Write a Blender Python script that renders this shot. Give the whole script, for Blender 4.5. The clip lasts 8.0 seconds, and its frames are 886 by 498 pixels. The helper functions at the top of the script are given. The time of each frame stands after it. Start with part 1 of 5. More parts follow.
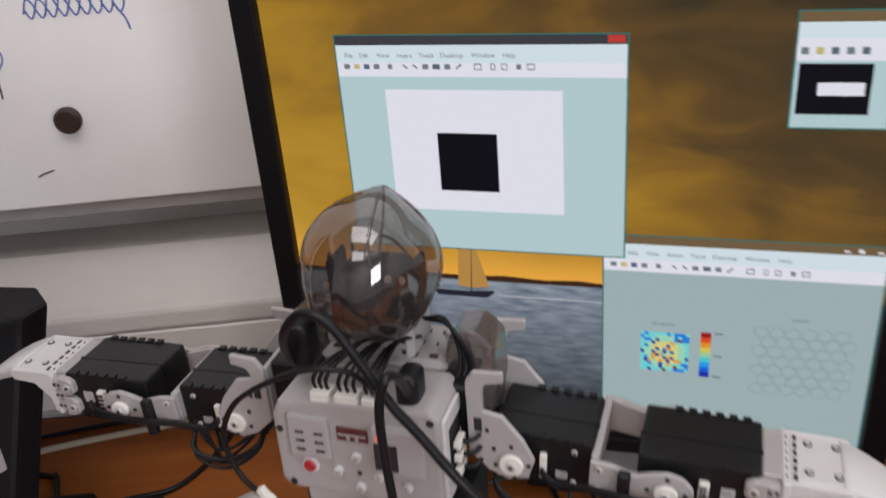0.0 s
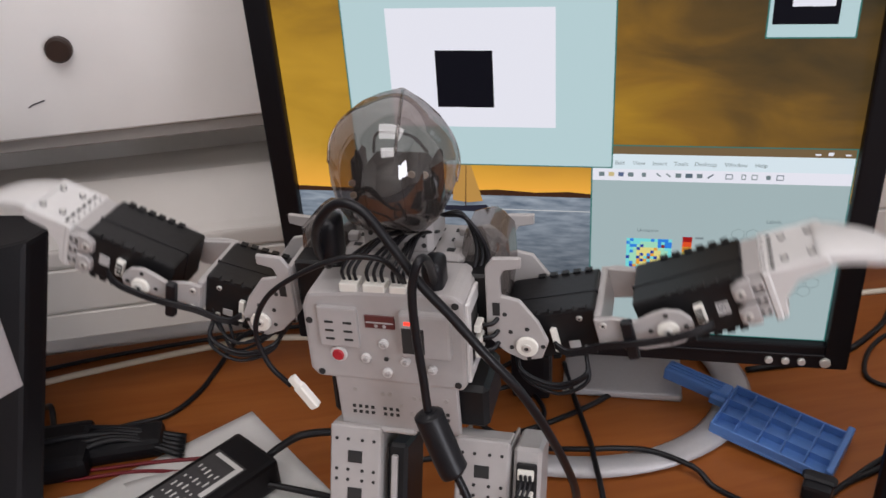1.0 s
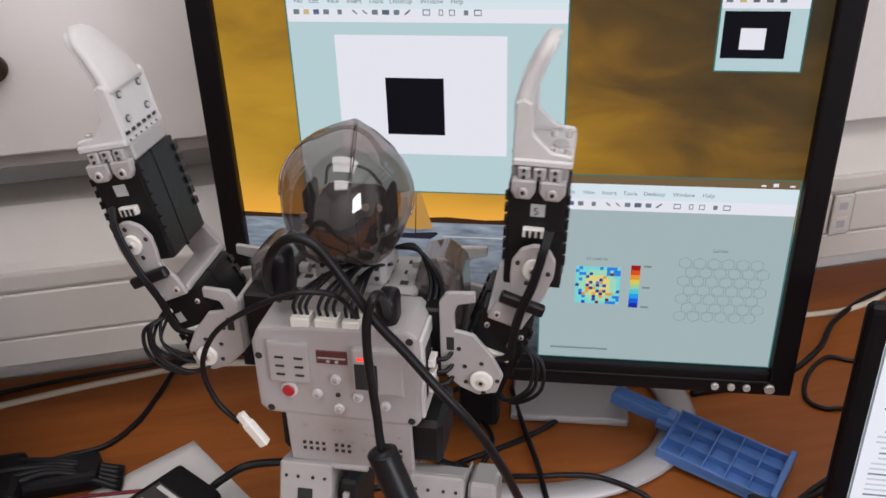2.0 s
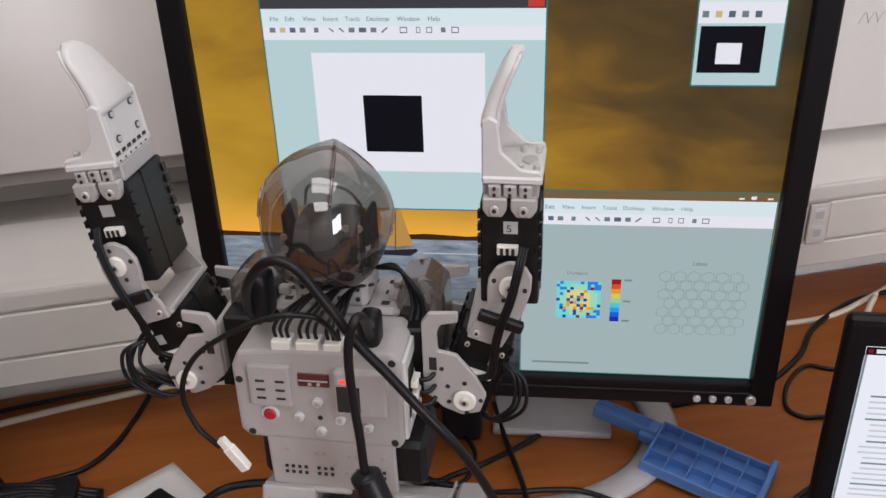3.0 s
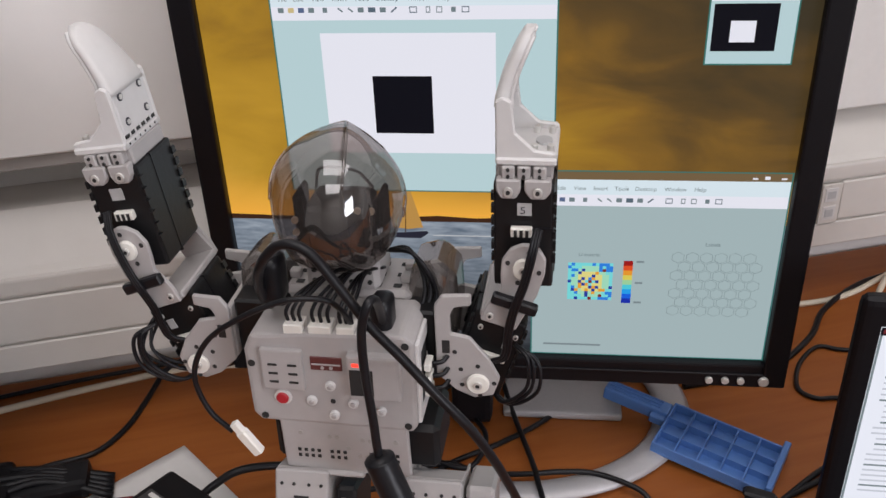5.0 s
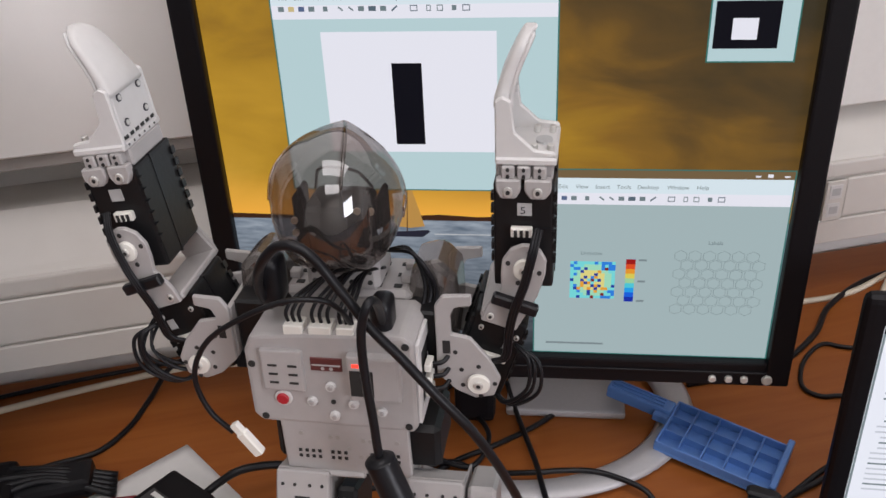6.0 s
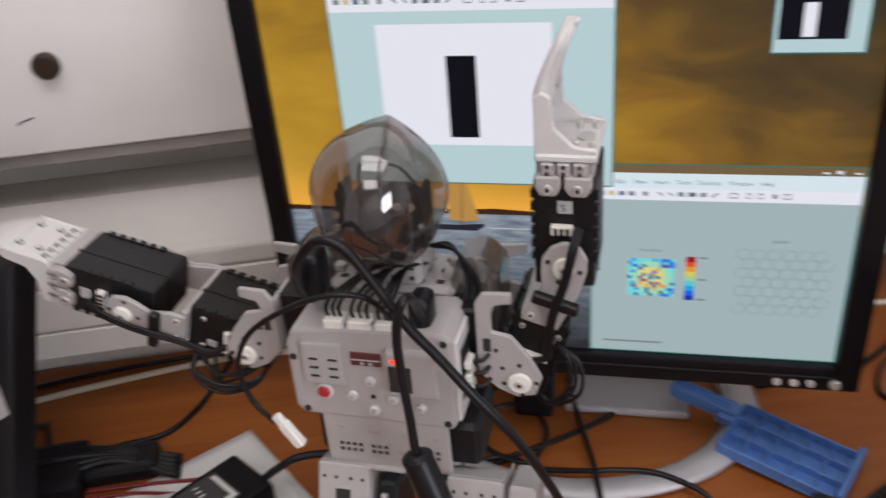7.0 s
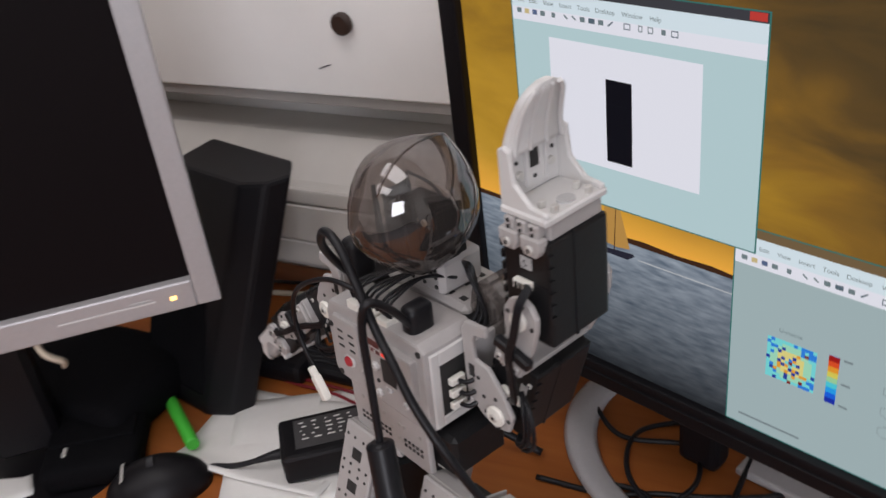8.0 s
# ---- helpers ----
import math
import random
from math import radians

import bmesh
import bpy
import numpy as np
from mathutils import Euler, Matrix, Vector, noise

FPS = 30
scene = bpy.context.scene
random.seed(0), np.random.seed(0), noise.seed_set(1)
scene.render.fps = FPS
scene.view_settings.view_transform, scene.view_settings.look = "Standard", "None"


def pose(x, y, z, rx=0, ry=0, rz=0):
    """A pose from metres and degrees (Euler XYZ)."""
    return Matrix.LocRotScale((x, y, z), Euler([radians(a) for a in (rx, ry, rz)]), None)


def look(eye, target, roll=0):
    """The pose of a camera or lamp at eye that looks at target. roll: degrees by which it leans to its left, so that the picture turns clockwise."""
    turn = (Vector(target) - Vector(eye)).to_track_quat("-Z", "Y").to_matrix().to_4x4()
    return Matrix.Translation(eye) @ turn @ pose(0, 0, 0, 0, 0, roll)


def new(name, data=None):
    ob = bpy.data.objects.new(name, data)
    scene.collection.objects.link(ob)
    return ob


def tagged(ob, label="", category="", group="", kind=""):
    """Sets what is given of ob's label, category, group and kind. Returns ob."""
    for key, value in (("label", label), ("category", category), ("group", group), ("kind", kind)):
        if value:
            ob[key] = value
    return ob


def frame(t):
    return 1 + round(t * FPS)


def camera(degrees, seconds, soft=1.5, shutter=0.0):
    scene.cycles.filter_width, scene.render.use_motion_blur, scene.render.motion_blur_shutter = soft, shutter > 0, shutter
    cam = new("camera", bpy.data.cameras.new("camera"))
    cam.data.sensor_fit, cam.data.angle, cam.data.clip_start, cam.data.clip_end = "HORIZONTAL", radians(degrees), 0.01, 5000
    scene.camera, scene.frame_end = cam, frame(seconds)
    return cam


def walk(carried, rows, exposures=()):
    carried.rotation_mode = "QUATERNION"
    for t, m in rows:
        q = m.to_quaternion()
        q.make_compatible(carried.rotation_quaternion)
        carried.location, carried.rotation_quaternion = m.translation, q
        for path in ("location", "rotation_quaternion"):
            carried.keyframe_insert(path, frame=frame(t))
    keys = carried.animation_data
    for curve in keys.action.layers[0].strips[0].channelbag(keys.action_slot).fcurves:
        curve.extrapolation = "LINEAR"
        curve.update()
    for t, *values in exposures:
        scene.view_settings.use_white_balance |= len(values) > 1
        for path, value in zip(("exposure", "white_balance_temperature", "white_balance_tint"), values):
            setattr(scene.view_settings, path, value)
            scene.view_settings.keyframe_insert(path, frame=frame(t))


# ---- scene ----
cam = camera(52.04, 8.0, 1.5, 0.6)
PATH = [
    (0, (0.0273, 0.0432, 1.2975), (-0.4397, 1.5794, 0.4839), -4.61),
    (0.2, (0.0198, 0.0180, 1.2942), (-0.3921, 1.5649, 0.4711), -4.49),
    (0.5, (0.0108, 0.0014, 1.2800), (-0.3813, 1.5349, 0.4228), -4.29),
    (1, (-0.0037, -0.0093, 1.2837), (-0.3507, 1.5194, 0.3989), -4.00),
    (1.2, (-0.0098, -0.0069, 1.2820), (-0.3179, 1.5269, 0.3917), -3.13),
    (1.5, (-0.0119, -0.0037, 1.2848), (-0.2803, 1.5413, 0.4012), -2.29),
    (3, (-0.0146, 0.0048, 1.2936), (-0.2022, 1.5794, 0.4419), -1.84),
    (3.5, (-0.0128, 0.0053, 1.2909), (-0.1743, 1.5812, 0.4361), -1.72),
    (4, (-0.0151, 0.0090, 1.2930), (-0.1513, 1.5838, 0.4320), -1.26),
    (4.5, (-0.0190, 0.0071, 1.2917), (-0.2065, 1.5689, 0.4166), -2.00),
    (6, (-0.0164, 0.0109, 1.2927), (-0.2242, 1.5621, 0.4036), -2.67),
    (6.5, (-0.0141, 0.0081, 1.2930), (-0.2570, 1.5502, 0.3971), -3.29),
    (6.8, (-0.0094, 0.0110, 1.2913), (-0.2695, 1.5501, 0.3949), -3.34),
    (7, (0.0052, 0.0209, 1.2930), (-0.3700, 1.5334, 0.3921), -4.93),
    (7.3, (0.0570, 0.0507, 1.2953), (-0.5954, 1.4607, 0.3863), -5.77),
    (7.5, (0.1086, 0.0748, 1.2975), (-0.7311, 1.3828, 0.3898), -5.27),
    (7.8, (0.1807, 0.1072, 1.3121), (-0.8912, 1.2313, 0.4024), -6.47),
    (8, (0.2177, 0.1355, 1.3135), (-0.9611, 1.1542, 0.4121), -7.25),
]
walk(cam, [(t, look(eye, target, roll)) for t, eye, target, roll in PATH], [(0, -0.24), (0.5, -0.18), (1.0, -0.13), (7.2, -0.13), (8.0, -0.26)])


# ---- light ----
world = bpy.data.worlds.new("world")
scene.world = world
world.use_nodes = True
bg = world.node_tree.nodes["Background"]
sky = world.node_tree.nodes.new("ShaderNodeTexSky")
sky.sky_type, sky.sun_disc, sky.sun_elevation, sky.sun_rotation = "NISHITA", False, radians(40), radians(200)
world.node_tree.links.new(sky.outputs[0], bg.inputs[0])
bg.inputs[1].default_value = 0.1


def area_lamp(name, eye, target, w, h, watts, colour):
    d = bpy.data.lights.new(name, "AREA")
    d.shape, d.size, d.size_y, d.energy, d.color = "RECTANGLE", w, h, watts, colour
    ob = new(name, d)
    ob.matrix_world = look(eye, target)
    return ob


# two broad overhead lights, added out of view to soften shadows and dim highlights
area_lamp("ceiling_lamp_light", (0.15, -0.15, 2.58), (0.15, -0.15, 0), 1.8, 0.9, 19, (1.0, 0.945, 0.955))
area_lamp("ceiling_lamp_light", (0.2, -1.7, 2.58), (0.2, -1.7, 0), 1.8, 0.9, 22, (1.0, 0.945, 0.955))
area_lamp("window_daylight", (2.60, -1.90, 1.45), (0.0, 0.5, 1.0), 1.3, 1.0, 48, (0.94, 0.93, 1.02))


# ---- materials ----
def material(name, colour, rough=0.5, metal=0.0, grain=60.0, vary=0.08, bump=0.0, coarse=4.0, emit=0.0, spec=0.5):
    """Principled surface whose colour and roughness vary at two scales."""
    m = bpy.data.materials.new(name)
    m.use_nodes = True
    n, k = m.node_tree.nodes, m.node_tree.links
    b = n["Principled BSDF"]
    b.inputs["Metallic"].default_value = metal
    b.inputs["Specular IOR Level"].default_value = spec
    tc = n.new("ShaderNodeTexCoord")
    fine, big = n.new("ShaderNodeTexNoise"), n.new("ShaderNodeTexNoise")
    fine.inputs["Scale"].default_value, fine.inputs["Detail"].default_value = grain, 4
    big.inputs["Scale"].default_value, big.inputs["Detail"].default_value = coarse, 3
    k.new(tc.outputs["Object"], fine.inputs["Vector"])
    k.new(tc.outputs["Object"], big.inputs["Vector"])
    add = n.new("ShaderNodeMath")
    add.operation = "ADD"
    k.new(fine.outputs[0], add.inputs[0])
    k.new(big.outputs[0], add.inputs[1])
    ramp = n.new("ShaderNodeMapRange")
    ramp.inputs[1].default_value, ramp.inputs[2].default_value = 0.6, 1.4
    ramp.inputs[3].default_value, ramp.inputs[4].default_value = 1 - vary, 1 + vary
    k.new(add.outputs[0], ramp.inputs[0])
    mul = n.new("ShaderNodeVectorMath")
    mul.operation = "SCALE"
    mul.inputs[0].default_value = colour
    k.new(ramp.outputs[0], mul.inputs["Scale"])
    k.new(mul.outputs[0], b.inputs["Base Color"])
    rr = n.new("ShaderNodeMapRange")
    rr.inputs[3].default_value, rr.inputs[4].default_value = max(0.02, rough - 0.1), min(1, rough + 0.1)
    k.new(big.outputs[0], rr.inputs[0])
    k.new(rr.outputs[0], b.inputs["Roughness"])
    if bump:
        bp = n.new("ShaderNodeBump")
        bp.inputs["Strength"].default_value, bp.inputs["Distance"].default_value = bump, 0.002
        k.new(fine.outputs[0], bp.inputs["Height"])
        k.new(bp.outputs[0], b.inputs["Normal"])
    if emit:
        k.new(mul.outputs[0], b.inputs["Emission Color"])
        b.inputs["Emission Strength"].default_value = emit
    return m


def glow(name, colour, strength=1.0):
    """A lit patch of a screen: a dark glossy panel that gives off its colour."""
    m = bpy.data.materials.new(name)
    m.use_nodes = True
    b = m.node_tree.nodes["Principled BSDF"]
    b.inputs["Base Color"].default_value = (0.003, 0.003, 0.003, 1)
    b.inputs["Roughness"].default_value = 0.5
    b.inputs["Specular IOR Level"].default_value = 0.06
    b.inputs["Emission Color"].default_value = (*colour, 1)
    b.inputs["Emission Strength"].default_value = strength
    return m


def wood_material():
    m = material("desk_wood", (0.30, 0.10, 0.025), 0.42, grain=90, vary=0.1, spec=0.28)
    n, k = m.node_tree.nodes, m.node_tree.links
    b = n["Principled BSDF"]
    tc = n.new("ShaderNodeTexCoord")
    mp = n.new("ShaderNodeMapping")
    mp.inputs["Scale"].default_value = (2.2, 22, 22)
    k.new(tc.outputs["Object"], mp.inputs[0])
    no = n.new("ShaderNodeTexNoise")
    no.inputs["Scale"].default_value, no.inputs["Detail"].default_value, no.inputs["Distortion"].default_value = 3.0, 6, 0.8
    k.new(mp.outputs[0], no.inputs["Vector"])
    cr = n.new("ShaderNodeValToRGB")
    cr.color_ramp.elements[0].position, cr.color_ramp.elements[0].color = 0.3, (0.275, 0.080, 0.017, 1)
    cr.color_ramp.elements[1].position, cr.color_ramp.elements[1].color = 0.72, (0.345, 0.112, 0.026, 1)
    k.new(no.outputs[0], cr.inputs[0])
    k.new(cr.outputs[0], b.inputs["Base Color"])
    return m


def smoke_material(name, clear, haze):
    m = bpy.data.materials.new(name)
    m.use_nodes = True
    n, k = m.node_tree.nodes, m.node_tree.links
    n.remove(n["Principled BSDF"])
    tr, gl, mix = n.new("ShaderNodeBsdfTransparent"), n.new("ShaderNodeBsdfGlossy"), n.new("ShaderNodeMixShader")
    lw, pw, fr = n.new("ShaderNodeLayerWeight"), n.new("ShaderNodeMath"), n.new("ShaderNodeMath")
    pw.operation, pw.inputs[1].default_value = "POWER", 4.0
    fr.operation, fr.inputs[1].default_value, fr.inputs[2].default_value = "MULTIPLY_ADD", 0.40, 0.13
    k.new(lw.outputs["Facing"], pw.inputs[0])
    k.new(pw.outputs[0], fr.inputs[0])
    no, mr = n.new("ShaderNodeTexNoise"), n.new("ShaderNodeMapRange")
    no.inputs["Scale"].default_value = 30
    mr.inputs[3].default_value, mr.inputs[4].default_value = 0.02, 0.05
    k.new(no.outputs[0], mr.inputs[0])
    k.new(mr.outputs[0], gl.inputs["Roughness"])
    tr.inputs[0].default_value = (*clear, 1)
    gl.inputs[0].default_value = (0.9, 0.9, 0.9, 1)
    k.new(fr.outputs[0], mix.inputs[0])
    di, body = n.new("ShaderNodeBsdfDiffuse"), n.new("ShaderNodeMixShader")
    di.inputs[0].default_value = (0.20, 0.175, 0.165, 1)
    body.inputs[0].default_value = haze
    k.new(tr.outputs[0], body.inputs[1])
    k.new(di.outputs[0], body.inputs[2])
    k.new(body.outputs[0], mix.inputs[1])
    k.new(gl.outputs[0], mix.inputs[2])
    k.new(mix.outputs[0], n["Material Output"].inputs[0])
    return m


WOOD = wood_material()
SMOKE = smoke_material("smoked_plastic", (0.60, 0.545, 0.525), 0.13)
SMOKEDARK = smoke_material("dark_smoked_plastic", (0.42, 0.38, 0.36), 0.42)
WHITEWALL = material("wall_paint", (0.72, 0.70, 0.67), 0.7, grain=140, vary=0.03, bump=0.05)
BOARD = material("board_white", (0.88, 0.86, 0.835), 0.35, grain=20, vary=0.03)
TRIM = material("trim_grey", (0.36, 0.34, 0.32), 0.5)
TRUNK = material("trunking_plastic", (0.63, 0.60, 0.56), 0.45, grain=50, vary=0.03)
CARPET = material("carpet", (0.09, 0.09, 0.10), 0.95, grain=300, vary=0.25, bump=0.4)
CEIL = material("ceiling_paint", (0.8, 0.8, 0.78), 0.8, grain=200, vary=0.05, bump=0.1)
BEZEL = material("bezel_black", (0.006, 0.0055, 0.007), 0.45, grain=400, vary=0.15, bump=0.03, spec=0.22)
BLACK = material("servo_black", (0.008, 0.008, 0.009), 0.45, grain=300, vary=0.2, bump=0.05, spec=0.35)
RUBBER = material("cable_black", (0.009, 0.009, 0.011), 0.38, grain=200, vary=0.2, spec=0.3)
GREY = material("robot_grey", (0.405, 0.385, 0.378), 0.42, grain=160, vary=0.05, bump=0.03)
WHITE = material("robot_white", (0.64, 0.63, 0.62), 0.4, grain=160, vary=0.04, bump=0.03)
DARKHOLE = material("hole_dark", (0.02, 0.02, 0.02), 0.7)
STEEL = material("steel", (0.62, 0.61, 0.58), 0.38, 0.4, grain=200, vary=0.1)
SILVER = material("silver_plastic", (0.46, 0.45, 0.46), 0.38, 0.25, grain=300, vary=0.05)
BLUE = material("blue_plastic", (0.085, 0.20, 0.50), 0.42, grain=120, vary=0.1, bump=0.03)
CREAM = material("cable_cream", (0.66, 0.59, 0.47), 0.5, grain=100, vary=0.06)
PAPER = material("paper", (0.76, 0.75, 0.73), 0.85, grain=120, vary=0.03, bump=0.03)
RED = material("red_plastic", (0.42, 0.018, 0.03), 0.4)
DARKRED = material("dark_red_wire", (0.20, 0.012, 0.02), 0.45)
HEADBLACK = material("head_black", (0.010, 0.009, 0.009), 0.75, grain=120, vary=0.3, bump=0.1, spec=0.2)
CLOTHBLACK = material("black_cloth", (0.004, 0.004, 0.005), 0.9, grain=250, vary=0.3, bump=0.2, spec=0.08)
GREEN = material("green_plastic", (0.08, 0.62, 0.06), 0.4)
NYLON = material("connector_white", (0.8, 0.78, 0.72), 0.45)
LABELGREY = material("label_grey", (0.45, 0.45, 0.45), 0.5, grain=300, vary=0.1)
INK = material("ink", (0.03, 0.03, 0.04), 0.6)
MAROON = material("maroon_label", (0.11, 0.03, 0.03), 0.4)


# ---- mesh helpers ----
def part(name, bm, mat, parent=None, label="", m=None, smooth=False):
    """One mesh object under a thing, or at top level."""
    me = bpy.data.meshes.new(name)
    bmesh.ops.recalc_face_normals(bm, faces=bm.faces)
    if smooth:
        for f in bm.faces:
            f.smooth = True
    bm.to_mesh(me)
    bm.free()
    for one in (mat if isinstance(mat, (list, tuple)) else (mat,)):
        me.materials.append(one)
    ob = new(name, me)
    ob.parent = parent
    if m is not None:
        ob.matrix_local = m
    if label:
        ob["label"] = label
    return ob


def thing(name, m, label, category, group="", kind=""):
    ob = new(name)
    ob.empty_display_size = 0.02
    ob.matrix_world = m
    return tagged(ob, label, category, group, kind)


def box(x0, x1, y0, y1, z0, z1, bevel=0.0, bm=None, seg=1):
    own = bmesh.new()
    v = bmesh.ops.create_cube(own, size=1)["verts"]
    bmesh.ops.transform(own, matrix=Matrix.LocRotScale(((x0 + x1) / 2, (y0 + y1) / 2, (z0 + z1) / 2), None, (abs(x1 - x0), abs(y1 - y0), abs(z1 - z0))), verts=v)
    if bevel:
        bmesh.ops.bevel(own, geom=own.edges[:], offset=bevel, segments=seg, affect="EDGES", profile=0.6)
    return merge(bm, own)


def merge(bm, own):
    if bm is None:
        return own
    me = bpy.data.meshes.new("tmp")
    own.to_mesh(me)
    own.free()
    bm.from_mesh(me)
    bpy.data.meshes.remove(me)
    return bm


def moved(bm, m):
    bmesh.ops.transform(bm, matrix=m, verts=bm.verts)
    return bm


def prism(points, y0, y1, bevel=0.0, bm=None, seg=1):
    """A plate: an outline in x, z, thick along y."""
    own = bmesh.new()
    a = [own.verts.new((x, y0, z)) for x, z in points]
    b = [own.verts.new((x, y1, z)) for x, z in points]
    own.faces.new(a)
    own.faces.new(b[::-1])
    for i in range(len(a)):
        j = (i + 1) % len(a)
        own.faces.new((a[i], b[i], b[j], a[j]))
    bmesh.ops.recalc_face_normals(own, faces=own.faces)
    if bevel:
        bmesh.ops.bevel(own, geom=own.edges[:], offset=bevel, segments=seg, affect="EDGES", profile=0.6)
    return merge(bm, own)


def disc(x, y0, y1, z, r, n=20, bevel=0.0, bm=None, axis="y"):
    pts = [(r * math.cos(2 * math.pi * i / n), r * math.sin(2 * math.pi * i / n)) for i in range(n)]
    own = prism(pts, y0, y1, bevel)
    if axis == "x":
        moved(own, Matrix.Rotation(radians(90), 4, "Z"))
    if axis == "z":
        moved(own, Matrix.Rotation(radians(-90), 4, "X"))
    if axis == "y":
        moved(own, Matrix.Translation((x, 0, z)))
    return merge(bm, own)


def spline(points, n=10):
    p = [Vector(q) for q in points]
    p = [p[0] * 2 - p[1]] + p + [p[-1] * 2 - p[-2]]
    out = []
    for i in range(1, len(p) - 2):
        for j in range(n):
            t = j / n
            a, b, c, d = p[i - 1], p[i], p[i + 1], p[i + 2]
            out.append(0.5 * (2 * b + (c - a) * t + (2 * a - 5 * b + 4 * c - d) * t * t + (3 * b - a - 3 * c + d) * t ** 3))
    return out + [p[-2]]


def tube(points, r, sides=10, n=10, bm=None, taper=None):
    """A round cable along a smooth line through the points."""
    line = spline(points, n)
    own = bmesh.new()
    rings, up = [], Vector((0.13, 0.2, 0.97))
    for i, q in enumerate(line):
        d = (line[min(i + 1, len(line) - 1)] - line[max(i - 1, 0)]).normalized()
        u = (up - d * up.dot(d)).normalized()
        up = u
        w = d.cross(u)
        rad = r if taper is None else r * taper(i / (len(line) - 1))
        rings.append([own.verts.new(q + rad * (math.cos(2 * math.pi * j / sides) * u + math.sin(2 * math.pi * j / sides) * w)) for j in range(sides)])
    for a, b in zip(rings, rings[1:]):
        for j in range(sides):
            f = own.faces.new((a[j], a[(j + 1) % sides], b[(j + 1) % sides], b[j]))
            f.smooth = True
    own.faces.new(rings[0][::-1])
    own.faces.new(rings[-1])
    return merge(bm, own)


def revolve(profile, sides=32, bm=None, ridge=None, deep=1.0):
    """A turned form about z from radius, height pairs; ridge: a factor by angle and height."""
    own = bmesh.new()
    rings = []
    for r, z in profile:
        ring = []
        for j in range(sides):
            a = 2 * math.pi * j / sides
            q = r * (ridge(a, z) if ridge else 1)
            ring.append(own.verts.new((q * math.cos(a), deep * q * math.sin(a), z)))
        rings.append(ring)
    for a, b in zip(rings, rings[1:]):
        for j in range(sides):
            f = own.faces.new((a[j], a[(j + 1) % sides], b[(j + 1) % sides], b[j]))
            f.smooth = True
    return merge(bm, own)


# ---- the room ----
WALL = pose(0, 0.7622, 0, 0, 0, 19.2)
DESK = 0.75


def setting(name, bm, mat, label, m=None):
    return tagged(part(name, bm, mat, None, "", m), label, name.split("_")[0], "", "structure")


def room():
    setting("wall_north", box(-3, 3, 0.10, 0.25, 0, 2.62), WHITEWALL, "plain white painted wall behind the desk", WALL)
    for nm, a in (("wall_south_a", (-3, 0.9, 0, 2.62)), ("wall_south_b", (2.3, 3, 0, 2.62)), ("wall_south_c", (0.9, 2.3, 0, 0.85)), ("wall_south_d", (0.9, 2.3, 2.05, 2.62))):
        setting(nm, box(a[0], a[1], -3.6, -3.45, a[2], a[3]), WHITEWALL, "plain white painted wall round the window", WALL)
    win = tagged(new("window_1"), "wide window with a white frame", "window", "", "structure")
    win.matrix_world = WALL
    for x0, x1, z0, z1 in ((0.9, 2.3, 0.85, 0.90), (0.9, 2.3, 2.0, 2.05), (0.9, 0.95, 0.90, 2.0), (2.25, 2.3, 0.90, 2.0)):
        part("window_frame", box(x0, x1, -3.57, -3.50, z0, z1, 0.004), WHITE, win)
    setting("wall_west", box(-3.15, -3, -3.6, 0.25, 0, 2.62), WHITEWALL, "plain white painted wall", WALL)
    setting("wall_east", box(3, 3.15, -3.6, 0.25, 0, 2.62), WHITEWALL, "plain white painted wall", WALL)
    setting("floor", box(-3.15, 3.15, -3.6, 0.25, -0.1, 0), CARPET, "dark grey carpet floor", WALL)
    setting("ceiling", box(-3.15, 3.15, -3.6, 0.25, 2.62, 2.75), CEIL, "white painted ceiling", WALL)


room()


def desk():
    d = thing("desk", WALL @ pose(0, 0, 0), "orange-brown wood-grain desk standing against the wall", "desk")
    part("desktop", box(-1.3, 1.3, -0.85, 0.096, DESK - 0.028, DESK, 0.003, None, 2), WOOD, d)
    for x in (-1.25, 1.25):
        part("leg", box(x - 0.03, x + 0.03, -0.8, -0.74, 0, DESK - 0.028, 0.003), SILVER, d)
        part("leg", box(x - 0.03, x + 0.03, -0.06, 0.0, 0, DESK - 0.028, 0.003), SILVER, d)


desk()


def trunking():
    t = thing("cable_trunking", WALL, "cream plastic dado trunking fixed along the wall above the desk", "trunking")
    body = [(0.099, 0.8250), (0.004, 0.8250), (0.004, 0.9135), (0.010, 0.9212), (0.050, 0.9560), (0.099, 0.9570)]
    bm = prism(body, -2.9, 2.9)
    part("body", moved(bm, Matrix.Rotation(radians(90), 4, "Z")), TRUNK, t)
    for x0, x1 in ((-2.9, 0.267), (0.291, 0.66), (0.665, 2.9)):
        part("cover", box(x0, x1, 0.0, 0.006, 0.8539, 0.8962, 0.0015), TRUNK, t)
    part("lower_strip", box(-2.9, 2.9, 0.0, 0.006, 0.8250, 0.8515, 0.0012), TRUNK, t)
    part("upper_strip", box(-2.9, 2.9, 0.0, 0.006, 0.8986, 0.9154, 0.0025, None, 2), TRUNK, t)


trunking()


def boards():
    b = thing("whiteboard", WALL, "white board fixed to the wall above the trunking", "whiteboard")
    part("panel", box(-1.5, 0.02, 0.022, 0.098, 1.0115, 2.04, 0.002), BOARD, b)
    part("lower_trim", box(-1.5, 0.02, 0.027, 0.098, 0.9995, 1.011, 0.001), TRIM, b, "grey lower trim")
    p = thing("wall_panel", WALL, "plain white wall panel above the trunking", "panel")
    part("panel", box(0.03, 1.6, 0.022, 0.098, 0.9630, 2.04, 0.002), WHITEWALL, p)


boards()

